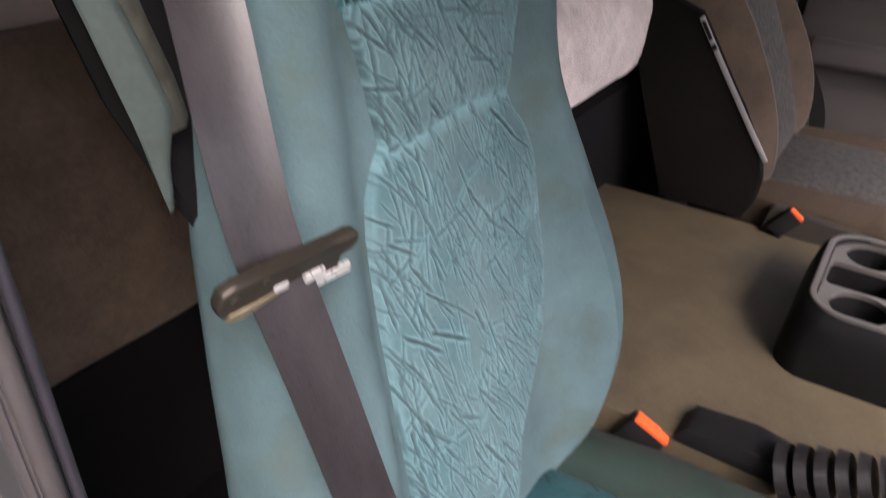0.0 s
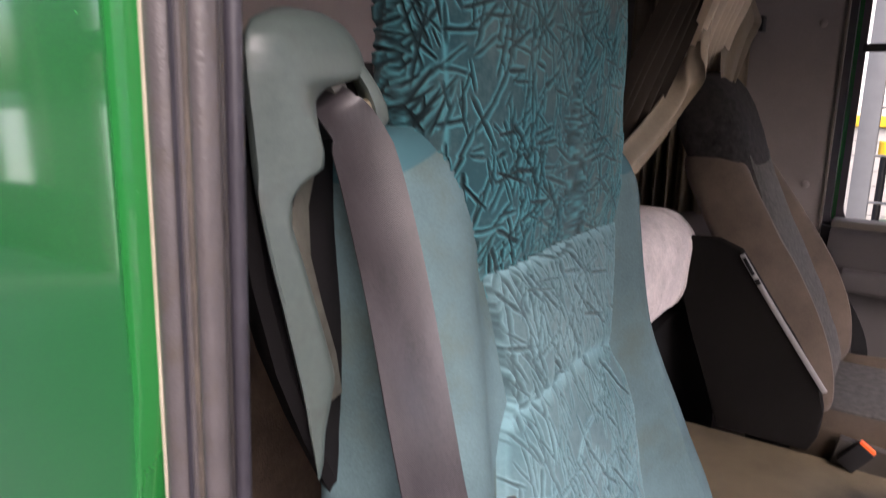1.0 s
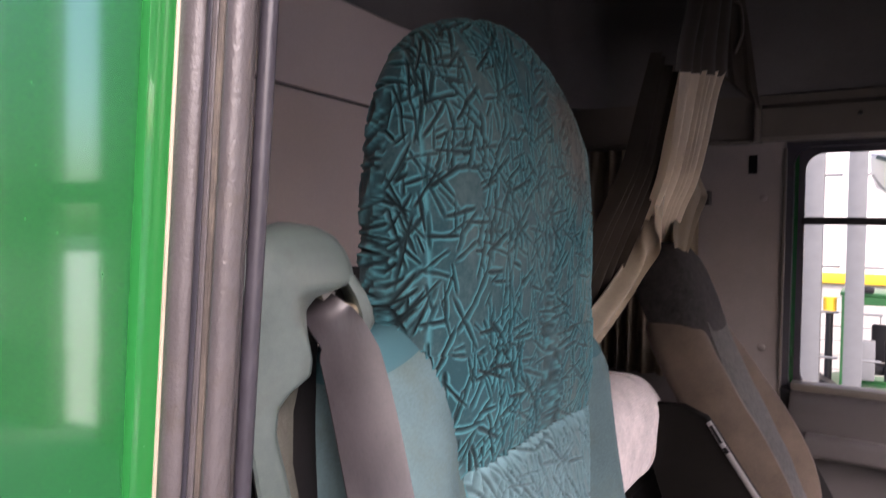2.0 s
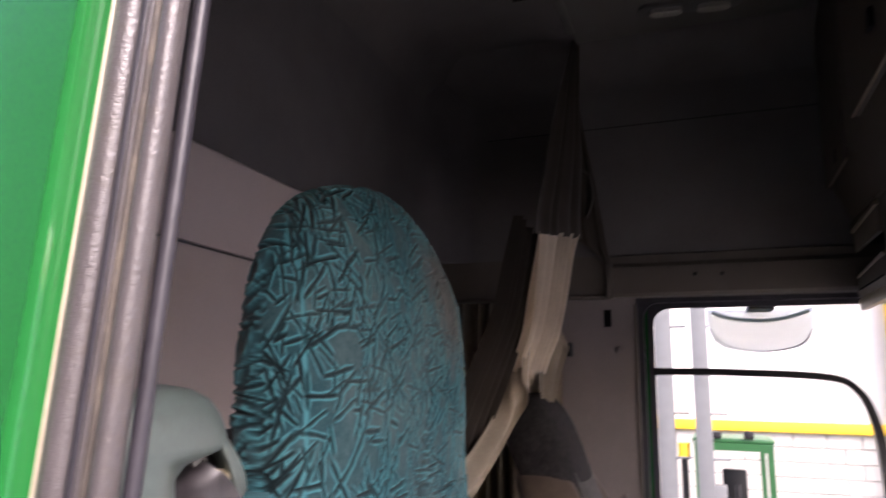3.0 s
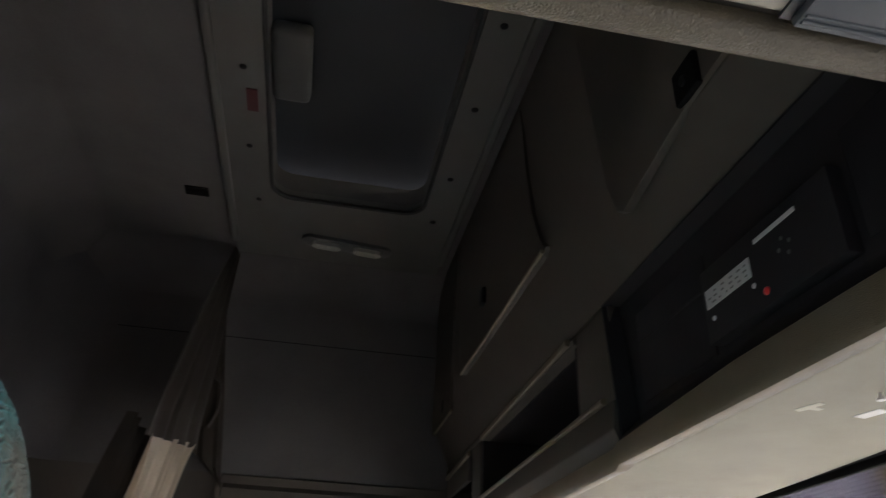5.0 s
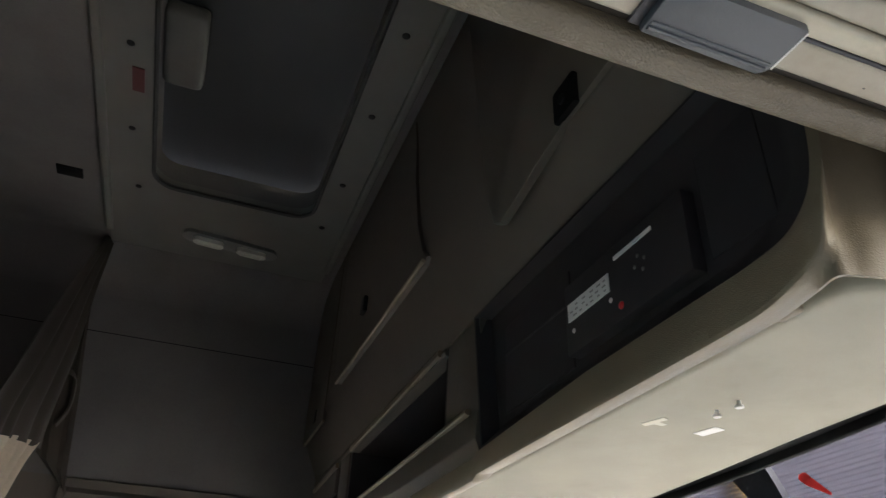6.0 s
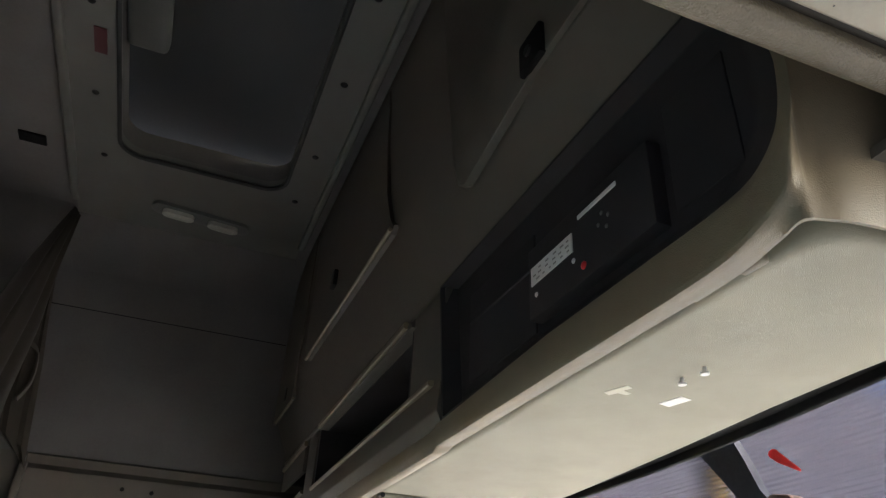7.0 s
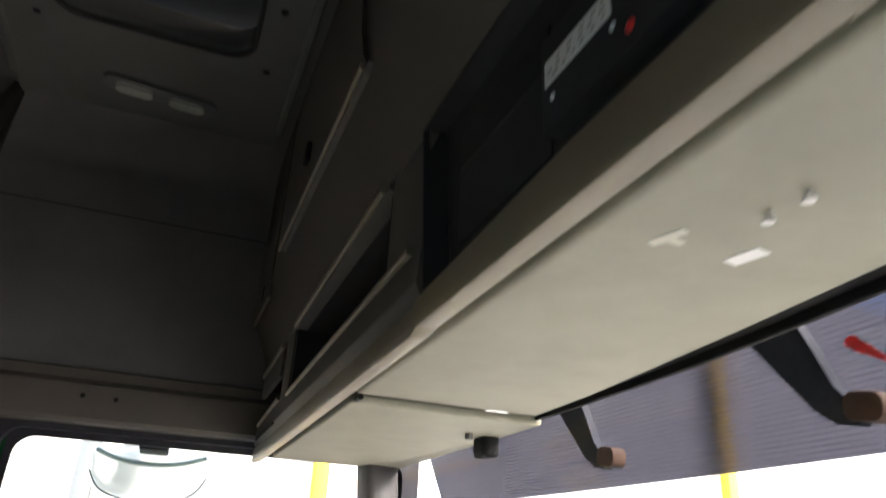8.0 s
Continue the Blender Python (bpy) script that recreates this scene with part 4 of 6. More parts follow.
def pillow(yfun, z0, z1, xfun, puff, nu=18, nv=18, arch=0.0, edge=4.0):
    """A puffed upholstery panel over a stretch of height; yfun(z): its two edges; xfun(y, z): the surface below."""
    front, back = [], []
    for j in range(nv + 1):
        v = j / nv
        rf, rb = [], []
        for i in range(nu + 1):
            u = 2 * i / nu - 1
            z = z0 + (z1 - z0) * v + arch * (1 - u * u) * (1 if v > 0.5 else 0.0) * (2 * v - 1) - (arch * 0.0)
            ya, yb = yfun(z)
            y = (ya + yb) / 2 + u * (yb - ya) / 2
            p = puff * (1 - abs(u) ** edge) * (1 - abs(2 * v - 1) ** (edge * 2.2))
            rf.append((xfun(y, z) + p, y, z))
            rb.append((xfun(y, z) - 0.012, y, z))
        front.append(rf)
        back.append(rb)
    bm = bmesh.new()
    fv = [[bm.verts.new(p) for p in r] for r in front]
    bv = [[bm.verts.new(p) for p in r] for r in back]
    for g, flip in ((fv, False), (bv, True)):
        for a, b in zip(g, g[1:]):
            for i in range(nu):
                q = (a[i], a[i + 1], b[i + 1], b[i])
                bm.faces.new(q[::-1] if flip else q)
    loop_f = fv[0] + [r[-1] for r in fv[1:]] + fv[-1][-2::-1] + [r[0] for r in fv[-2:0:-1]]
    loop_b = bv[0] + [r[-1] for r in bv[1:]] + bv[-1][-2::-1] + [r[0] for r in bv[-2:0:-1]]
    m = len(loop_f)
    for i in range(m):
        j = (i + 1) % m
        bm.faces.new((loop_f[i], loop_b[i], loop_b[j], loop_f[j]))
    return bm


SY = 0.395


def stick_marks(u, v, count, seed, long, wide, lean, spread, weight=None):
    """Strokes pressed into cloth over the coordinates u and v: how deep, and how much the cloth rises beside them."""
    r = np.random.default_rng(seed)
    deep, rise = np.zeros_like(u), np.zeros_like(u)
    for k in range(count):
        cu, cv = r.uniform(u.min(), u.max()), r.uniform(v.min(), v.max())
        half, w, a, bend, force = r.uniform(*long) / 2, r.uniform(*wide), lean + r.normal() * spread, r.normal() * 0.6, r.uniform(0.55, 1.0)
        if weight:
            kw = weight(cu, cv)
            w, force = w * (0.6 + 0.4 * kw), force * kw
        near = (np.abs(u - cu) < half + 4 * w) & (np.abs(v - cv) < half + 4 * w)
        du, dv = u[near] - cu, v[near] - cv
        al = du * math.sin(a) + dv * math.cos(a)
        ac = du * math.cos(a) - dv * math.sin(a) + bend * al * al + 0.00025 * np.sin(al * r.uniform(90, 240) + r.uniform(0, 6))
        end = np.clip((half - np.abs(al)) / (0.22 * half + 0.002), 0, 1)
        w = w * (0.75 + 0.25 * end) * (1 + 0.12 * np.sin(al * r.uniform(150, 400) + r.uniform(0, 6)))
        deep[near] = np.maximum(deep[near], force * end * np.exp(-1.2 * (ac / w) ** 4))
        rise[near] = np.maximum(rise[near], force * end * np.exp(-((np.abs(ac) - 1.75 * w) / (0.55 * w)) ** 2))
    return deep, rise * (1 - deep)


def cloth_sheet(name, pts, deep, rise, closed, material, parent, label):
    """A fine sheet of upholstery over a grid of points, with its pressed depth kept for the colour."""
    h, w = deep.shape
    idx = np.arange(h * w).reshape(h, w)
    nxt = np.roll(idx, -1, axis=1) if closed else idx[:, 1:]
    cur = idx if closed else idx[:, :-1]
    quads = np.stack([cur[:-1], nxt[:-1], nxt[1:], cur[1:]], -1).reshape(-1, 4)
    me = bpy.data.meshes.new(name)
    me.from_pydata(pts.reshape(-1, 3).tolist(), [], quads.tolist())
    for key, val in (("press", deep), ("rise", rise)):
        me.attributes.new(key, 'FLOAT', 'POINT').data.foreach_set("value", val.astype(np.float32).ravel())
    me.materials.append(material)
    me.shade_smooth()
    ob = new(name, me)
    ob.parent = parent
    ob.matrix_parent_inverse = Matrix.Translation(parent.location).inverted()
    return tagged(ob, label)


near_seat = thing("driver_seat", (0.15, SY, 0.0), "teal cloth driver seat with pressed stick pattern and belt", "seat")


def seat_ring(left, right, xf, depth, z, bolster, n=72, power=3.0):
    """A backrest's section between its two sides, the far bolster a little fuller."""
    out = []
    for i in range(n):
        a = 2 * math.pi * i / n
        c, s = math.cos(a), math.sin(a)
        u = math.copysign(abs(c) ** (2 / power), c)
        v = math.copysign(abs(s) ** (2 / power), s)
        x = xf - depth / 2 + v * depth / 2
        th, k = (0.42, 1.35) if u > 0 else (0.52, 1.0)
        if v > 0:
            q = min(1.0, max(0.0, (abs(u) - th) / 0.24))
            x += k * bolster * q * q * (3 - 2 * q) * v * (1 - 0.5 * max(0, abs(u) - 0.85) / 0.15)
        x += 0.0025 * noise.noise(Vector((u * 3, z * 11, 4)))
        out.append((x, SY + u * ((right - SY) if u > 0 else (SY - left)), z))
    return out


rows = ((0.30, 0.20, 0.58, 0.10, 0.0), (0.33, 0.14, 0.63, 0.13, 0.02), (0.38, 0.09, 0.67, 0.15, 0.045), (0.44, 0.068, 0.705, 0.16, 0.062), (0.50, 0.077, 0.733, 0.16, 0.07), (0.56, 0.089, 0.745, 0.16, 0.07), (0.62, 0.101, 0.744, 0.158, 0.064),
        (0.68, 0.113, 0.731, 0.155, 0.056), (0.74, 0.123, 0.712, 0.152, 0.048), (0.80, 0.134, 0.690, 0.15, 0.04), (0.86, 0.147, 0.673, 0.148, 0.034), (0.92, 0.158, 0.666, 0.145, 0.032), (0.98, 0.163, 0.677, 0.14, 0.028), (1.02, 0.164, 0.690, 0.135, 0.022),
        (1.045, 0.163, 0.684, 0.13, 0.016), (1.07, 0.164, 0.655, 0.124, 0.012), (1.09, 0.167, 0.61, 0.115, 0.008), (1.106, 0.174, 0.56, 0.10, 0.004), (1.117, 0.186, 0.50, 0.08, 0.0), (1.123, 0.21, 0.44, 0.05, 0.0))
rows = [tuple(q) for q in curve(rows, 3)]
part("backrest", loft([seat_ring(a, b, seat_line(z) - 0.004 - 0.35 * (0.13 - d if z > 1.04 and d < 0.13 else 0), d, z, k) for z, a, b, d, k in rows]), TEAL_BACK, near_seat, "faded teal velour backrest with raised side bolsters")


def panel_edges(z):
    left = lerp([(0.36, 0.29), (0.40, 0.255), (0.46, 0.232), (0.60, 0.232), (0.75, 0.246), (0.80, 0.250), (0.834, 0.258), (0.855, 0.272), (0.875, 0.288), (0.89, 0.286), (0.958, 0.277), (1.03, 0.262), (1.08, 0.245)], z)
    right = lerp([(0.36, 0.40), (0.40, 0.42), (0.455, 0.437), (0.50, 0.475), (0.56, 0.528), (0.65, 0.553), (0.78, 0.556), (0.82, 0.541), (0.85, 0.515), (0.868, 0.503), (0.90, 0.517), (0.96, 0.541), (1.0, 0.552), (1.08, 0.56)], z)
    return left, right


def back_panel(name, z0, z1, puff, arch0, arch1, nu, nv, seed, label, count, mix):
    """A puffed panel of the backrest with pressed strokes, its edges sewn down."""
    us, vs = np.linspace(-1, 1, nu), np.linspace(0, 1, nv)
    u, v = np.meshgrid(us, vs)
    z = z0 + (z1 - z0) * v + (1 - u * u) * (arch0 * (1 - v) + arch1 * v)
    ed = np.array([panel_edges(k) for k in z.ravel()]).reshape(nv, nu, 2)
    y = ed[..., 0] + (u + 1) / 2 * (ed[..., 1] - ed[..., 0])
    x = np.vectorize(seat_line)(z) + 0.002
    deep, rise = stick_marks(y, z, count, seed, (0.030, 0.085), (0.0009, 0.0016), -0.24, 0.28)
    d2, r2 = stick_marks(y, z, mix, seed + 1, (0.03, 0.075), (0.0013, 0.0023), 0.6, 1.2)
    deep, rise = np.maximum(deep * 0.85, d2), np.maximum(rise * 0.85, r2)
    dv_ = np.minimum(v, 1 - v) * (z1 - z0)
    du_ = (1 - np.abs(u)) * 0.15
    gather = np.clip(1 - dv_ / 0.016, 0, 1) + 0.5 * np.clip(1 - du_ / 0.008, 0, 1)
    pleat = np.sin(y * 2 * math.pi / 0.0125 + 2.5 * np.sin(y * 70)) * np.clip(1 - dv_ / 0.022, 0, 1)
    x = x + (1 - np.abs(u) ** 5) * (0.011 + (puff - 0.011) * (1 - np.abs(2 * v - 1) ** 9)) + (0.0016 * rise - 0.0044 * deep) * np.clip(1.2 - 0.6 * gather, 0, 1) + 0.0026 * pleat
    x = np.where(np.abs(u) > 0.999, x - 0.012, x)
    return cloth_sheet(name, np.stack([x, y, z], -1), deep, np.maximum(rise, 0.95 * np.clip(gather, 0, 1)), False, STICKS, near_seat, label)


back_panel("lower_panel", 0.37, 0.8652, 0.021, 0.0, 0.018, 400, 660, 3, "teal stick-patterned lower back panel", 560, 120)
back_panel("middle_panel", 0.8648, 0.998, 0.018, 0.018, 0.008, 400, 180, 8, "teal stick-patterned middle back panel", 150, 50)

# tall headrest: a closed skin with bold strokes, worn thin towards the cab's middle
head = ((0.975, 0.146, 0.07, 5), (0.985, 0.152, 0.09, 5), (0.995, 0.155, 0.102, 5), (1.02, 0.158, 0.112, 5), (1.06, 0.168, 0.12, 4.5), (1.10, 0.180, 0.124, 4), (1.14, 0.188, 0.127, 3.4), (1.18, 0.197, 0.128, 3), (1.22, 0.202, 0.127, 2.8), (1.26, 0.202, 0.124, 2.7), (1.30, 0.197, 0.118, 2.6),
        (1.335, 0.180, 0.112, 2.5), (1.362, 0.160, 0.103, 2.4), (1.384, 0.134, 0.092, 2.3), (1.40, 0.104, 0.078, 2.2), (1.411, 0.074, 0.060, 2.2), (1.418, 0.040, 0.036, 2.1), (1.420, 0.004, 0.004, 2.0))
ht = np.array(head)
zz = np.concatenate([np.linspace(0.975, 1.36, 430), np.linspace(1.3610, 1.420, 90)])
col = lambda k: np.interp(zz, ht[:, 0], ht[:, k])
soft9 = lambda a: np.convolve(np.pad(a, 6, mode='edge'), np.ones(13) / 13, 'valid')
hw_, dp_, pw_ = soft9(col(1)), soft9(col(2)), soft9(col(3))
hw_[-14:], dp_[-14:] = col(1)[-14:], col(2)[-14:]
ang = np.concatenate([np.linspace(0, math.pi, 640, endpoint=False), np.linspace(math.pi, 2 * math.pi, 60, endpoint=False)])
ca, sa = np.cos(ang)[None, :], np.sin(ang)[None, :]
uu = np.sign(ca) * np.abs(ca) ** (2 / pw_[:, None])
vv = np.sign(sa) * np.abs(sa) ** (2 / pw_[:, None])
yc_ = np.interp(zz, [0.985, 1.06, 1.14, 1.2, 1.41], [0.418, 0.408, 0.405, 0.415, 0.428])[:, None]
xf_ = (np.array([seat_line(k) for k in zz]) + np.interp(zz, [0.975, 0.99, 1.04], [0.006, 0.009, 0.018]) - (0.128 - np.maximum(dp_, np.where(zz < 1.1, 0.128, 0.0))) * 0.42)[:, None]
hy = yc_ + uu * hw_[:, None]
hx_ = xf_ - dp_[:, None] / 2 + vv * dp_[:, None] / 2
hz = np.repeat(zz[:, None], ang.size, 1)
skin_pts = np.stack([hx_, hy, hz], -1)
tu, tv = np.gradient(skin_pts, axis=1), np.gradient(skin_pts, axis=0)
nrm_ = np.cross(tu, tv)
nrm_ /= np.linalg.norm(nrm_, axis=-1, keepdims=True) + 1e-12
nrm_ *= np.sign((nrm_ * (skin_pts - np.stack([xf_ - dp_[:, None] / 2 + 0 * hy, yc_ + 0 * hy, hz], -1))).sum(-1, keepdims=True) + 1e-9)
su = hy - np.minimum(0, hx_ - xf_) * np.sign(uu) * 0.8
sv = hz - np.maximum(0, hz - 1.30) * 0.0
bold = lambda cu, cv: float(np.clip(1.0 - (cu - 0.30) / 0.26, 0.8, 1.0))
d1, r1 = stick_marks(su, sv, 800, 21, (0.016, 0.060), (0.0013, 0.0022), 0.25, 0.55, bold)
d2, r2 = stick_marks(su, sv, 600, 22, (0.015, 0.052), (0.0012, 0.0021), 1.25, 0.7, bold)
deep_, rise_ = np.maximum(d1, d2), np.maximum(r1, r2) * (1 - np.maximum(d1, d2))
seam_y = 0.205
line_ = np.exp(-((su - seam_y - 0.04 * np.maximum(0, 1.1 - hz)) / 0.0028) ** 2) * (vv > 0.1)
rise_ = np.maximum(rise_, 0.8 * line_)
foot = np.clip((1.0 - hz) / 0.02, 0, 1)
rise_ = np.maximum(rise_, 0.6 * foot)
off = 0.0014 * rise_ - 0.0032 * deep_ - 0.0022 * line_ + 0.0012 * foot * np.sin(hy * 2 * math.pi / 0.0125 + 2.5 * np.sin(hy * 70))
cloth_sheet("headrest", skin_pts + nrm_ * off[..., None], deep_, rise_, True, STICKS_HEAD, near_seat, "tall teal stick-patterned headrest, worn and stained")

# cushion
cush = []
for x, hw, zt, d in ((0.0, 0.18, 0.27, 0.10), (0.02, 0.235, 0.295, 0.14), (0.08, 0.262, 0.315, 0.17), (0.20, 0.272, 0.326, 0.18), (0.34, 0.272, 0.330, 0.18), (0.44, 0.264, 0.328, 0.17), (0.50, 0.24, 0.318, 0.14), (0.52, 0.20, 0.295, 0.10)):
    ring = []
    for i in range(56):
        a = 2 * math.pi * i / 56
        u = math.copysign(abs(math.cos(a)) ** (2 / 2.8), math.cos(a))
        v = math.copysign(abs(math.sin(a)) ** (2 / 2.8), math.sin(a))
        z = zt - d / 2 + v * d / 2
        if v > 0:
            q = min(1.0, max(0.0, (abs(u) - 0.40) / 0.30))
            z += 0.042 * q * q * (3 - 2 * q) * v
        ring.append((x, SY + u * hw, z))
    cush.append(ring)
part("cushion", loft(cush), mat("dirty_teal_velour", (0.027, 0.046, 0.038), 0.9, var=0.2, scale=8, bump=0.3, bscale=1200, sheen=0.03, dirt=(0.045, 0.042, 0.03), dirt_scale=11, spec=0.2), near_seat, "dirty grey-green seat cushion")
gu, gv = np.meshgrid(np.linspace(-1, 1, 130), np.linspace(0, 1, 180))
gx, gy = 0.03 + 0.45 * gv, SY + gu * 0.115
cd, cr = stick_marks(gy, gx, 150, 31, (0.02, 0.05), (0.0017, 0.003), 0.4, 1.2)
gz = 0.318 + 0.018 * (1 - np.abs(gu) ** 4) * (1 - np.abs(2 * gv - 1) ** 6) + 0.012 * np.clip(gv * 4, 0, 1) + 0.0009 * cr - 0.0022 * cd
gz = np.where((np.abs(gu) > 0.999) | (gv < 0.001) | (gv > 0.999), gz - 0.02, gz)
cloth_sheet("cushion_panel", np.stack([gx, gy, gz], -1), cd, cr, False, STICKS_CUSHION, near_seat, "deep teal stick-patterned cushion panel")
part("seat_base", box(-0.02, 0.46, SY - 0.2, SY + 0.2, 0.0, 0.22, 0.02), MATT_BLACK, near_seat, "black suspension base")

# belt guide moulded to the seat's shoulder
def rounded(ring, times=2):
    """Cuts a ring's corners until it is round."""
    for _ in range(times):
        nxt = ring[1:] + ring[:1]
        ring = [q for p, n in zip(ring, nxt) for q in (p.lerp(n, 0.15), p.lerp(n, 0.85))]
    return ring


def guide_ring(z, left, crease, right, xl, xc, xr):
    """The housing's section: outer front corner, front crease, inner front corner, and the back."""
    return rounded([Vector(p) for p in ((xl, left, z), (xc, crease, z), (xr, right, z), (xr - 0.040, right + 0.026, z), (xl - 0.060, left + 0.062, z))])


def housing_skin(table, n=5):
    """table: (z, outer corner, crease, inner corner, and the three depths)."""
    cols = np.array(table)
    k = np.linspace(0, len(table) - 1, n * (len(table) - 1) + 1)
    rows_g = [[float(np.interp(q, range(len(table)), cols[:, c])) for c in range(7)] for q in k]
    sm = np.array(rows_g)
    sm[1:-1] = (sm[:-2] + sm[1:-1] * 2 + sm[2:]) / 4
    return loft([guide_ring(*v) for v in sm])


housing = part("belt_guide", housing_skin((
    (1.2055, 0.108, 0.114, 0.122, -0.132, -0.130, -0.132), (1.203, 0.090, 0.108, 0.138, -0.124, -0.116, -0.121), (1.196, 0.068, 0.094, 0.150, -0.117, -0.107, -0.113), (1.186, 0.058, 0.082, 0.158, -0.113, -0.101, -0.109),
    (1.176, 0.054, 0.081, 0.163, -0.110, -0.099, -0.107), (1.164, 0.053, 0.086, 0.166, -0.109, -0.098, -0.106), (1.160, 0.053, 0.088, 0.160, -0.109, -0.098, -0.107), (1.154, 0.053, 0.091, 0.128, -0.109, -0.098, -0.110), (1.146, 0.053, 0.095, 0.114, -0.109, -0.098, -0.108),
    (1.130, 0.0535, 0.103, 0.113, -0.109, -0.099, -0.106), (1.112, 0.054, 0.110, 0.117, -0.109, -0.100, -0.105), (1.101, 0.055, 0.108, 0.117, -0.109, -0.102, -0.106), (1.093, 0.056, 0.094, 0.103, -0.109, -0.104, -0.112), (1.083, 0.058, 0.083, 0.093, -0.109, -0.105, -0.112),
    (1.067, 0.061, 0.080, 0.088, -0.109, -0.104, -0.109), (1.040, 0.066, 0.087, 0.096, -0.109, -0.103, -0.108), (1.010, 0.073, 0.097, 0.106, -0.109, -0.104, -0.109), (0.975, 0.081, 0.108, 0.118, -0.110, -0.106, -0.111), (0.945, 0.089, 0.118, 0.128, -0.112, -0.109, -0.113),
    (0.925, 0.095, 0.116, 0.125, -0.114, -0.113, -0.115), (0.900, 0.101, 0.112, 0.119, -0.116, -0.115, -0.117), (0.875, 0.108, 0.114, 0.119, -0.119, -0.118, -0.120), (0.860, 0.114, 0.116, 0.118, -0.123, -0.123, -0.124))), GUIDE, near_seat, "scuffed grey-green belt guide housing")
part("guide_channel", loft([[(-0.108 - d, y + 0.002, z), (-0.113 - d, y + 0.022, z), (-0.150, y + 0.050, z), (-0.160, y + 0.010, z)] for z, y, d in ((1.095, 0.104, 0.012), (1.075, 0.091, 0.006), (1.04, 0.089, 0.004), (1.0, 0.099, 0.004), (0.96, 0.111, 0.004), (0.925, 0.118, 0.006))]), GUIDE_DIRTY, housing, "grimy inner side of the channel")
part("guide_finger", loft([rounded([Vector((x + p, y + q, z)) for p, q in ((0.0, -w / 2), (0.0, w / 2), (-0.03, w / 2 + 0.02), (-0.03, -w / 2 + 0.02))]) for x, y, z, w in ((-0.116, 0.152, 1.178, 0.014), (-0.107, 0.1585, 1.166, 0.016), (-0.103, 0.166, 1.153, 0.0165), (-0.102, 0.1725, 1.141, 0.018), (-0.102, 0.1755, 1.131, 0.017), (-0.104, 0.1735, 1.124, 0.013), (-0.108, 0.172, 1.120, 0.006))]), GUIDE, housing)
part("guide_jaw", turned(box(-0.026, 0.0, -0.015, 0.012, -0.004, 0.004, 0.003, 3), pose(-0.106, 0.161, 1.1385, 24, 0, 0)), GUIDE_WORN, housing, "worn tan lower jaw of the slot")
part("guide_slot", box(-0.165, -0.128, 0.118, 0.196, 1.118, 1.172, 0.002), MATT_BLACK, housing, "black belt slot")
part("slot_roller", rod((-0.121, 0.140, 1.151), (-0.119, 0.150, 1.156), 0.005), HATCH, housing)
part("guide_shell", loft([rounded([Vector((xf, y0, z)), Vector((xf - 0.015, y0 + 0.115, z)), Vector((xf - 0.09, y0 + 0.15, z)), Vector((xf - 0.09, y0 + 0.05, z))]) for z, y0, xf in ((0.70, 0.165, -0.11), (0.80, 0.145, -0.125), (0.88, 0.112, -0.13), (0.95, 0.085, -0.128), (1.02, 0.070, -0.13), (1.09, 0.062, -0.13), (1.15, 0.060, -0.135), (1.175, 0.07, -0.14))]), MATT_BLACK, near_seat, "black back shell of the seat")

# the belt
belt = thing("seat_belt", (0.0, 0.1, 0.6), "worn mauve-grey seat belt with steel tongue", "seat belt")
line = curve([(-0.142, 0.134, 1.147), (-0.122, 0.132, 1.146), (-0.108, 0.133, 1.138), (-0.096, 0.143, 1.112), (-0.055, 0.125, 1.03), (-0.02, 0.107, 0.94), (0.0, 0.102, 0.875), (0.03, 0.108, 0.77), (0.06, 0.116, 0.655), (0.085, 0.13, 0.54), (0.09, 0.14, 0.42), (0.07, 0.10, 0.28)], 8)
rings = []
W = Vector((0.16, 0.92, 0.36)).normalized()
for i, p in enumerate(line):
    d = (line[min(i + 1, len(line) - 1)] - line[max(i - 1, 0)]).normalized()
    side = (W - d * W.dot(d)).normalized()
    nrm = side.cross(d)
    half = 0.0245 * min(1.0, 0.70 + 0.30 * max(0.0, 1.142 - p.z) / 0.030)
    rings.append([p + side * (s * half) + nrm * (h - 0.0035 * s * s) for s, h in [(k / 4 - 1, 0.0008) for k in range(9)] + [(1 - k / 4, -0.0006) for k in range(9)]])
part("webbing", loft(rings), WEB, belt, "shiny mauve-grey webbing")
tm = Matrix.Translation((0.012, 0.1085, 0.866)) @ Matrix(((0.16, 0.3, 0.94, 0), (0.985, -0.07, -0.16, 0), (0.0, 0.95, -0.30, 0), (0, 0, 0, 1)))
bow = [(-0.058, -0.004), (-0.056, -0.013), (-0.046, -0.017), (-0.030, -0.013), (-0.010, -0.009), (0.012, -0.007), (0.034, -0.007), (0.052, -0.006), (0.058, 0.000), (0.057, 0.008), (0.048, 0.011), (0.030, 0.009), (0.006, 0.008), (-0.020, 0.009), (-0.044, 0.010), (-0.055, 0.006)]
tongue = part("tongue", turned(prism([(p, q * 1.1) for p, q in bow], 2, -0.004, 0.007, 0.003, 3), tm), BRONZE, belt, "dark steel belt tongue")
part("tongue_lip", turned(prism([(-0.052, -0.020), (-0.040, -0.023), (-0.008, -0.014), (-0.006, -0.009), (-0.030, -0.013), (-0.050, -0.013)], 2, -0.002, 0.008, 0.002), tm), mat("worn_brass", (0.30, 0.25, 0.16), 0.35, 0.6, var=0.25, scale=60), tongue, "worn brass-coloured lower lip")
part("tongue_rivet", turned(rod((-0.045, -0.002, 0.005), (-0.045, -0.002, 0.0085), 0.0035), tm), BRONZE, tongue)
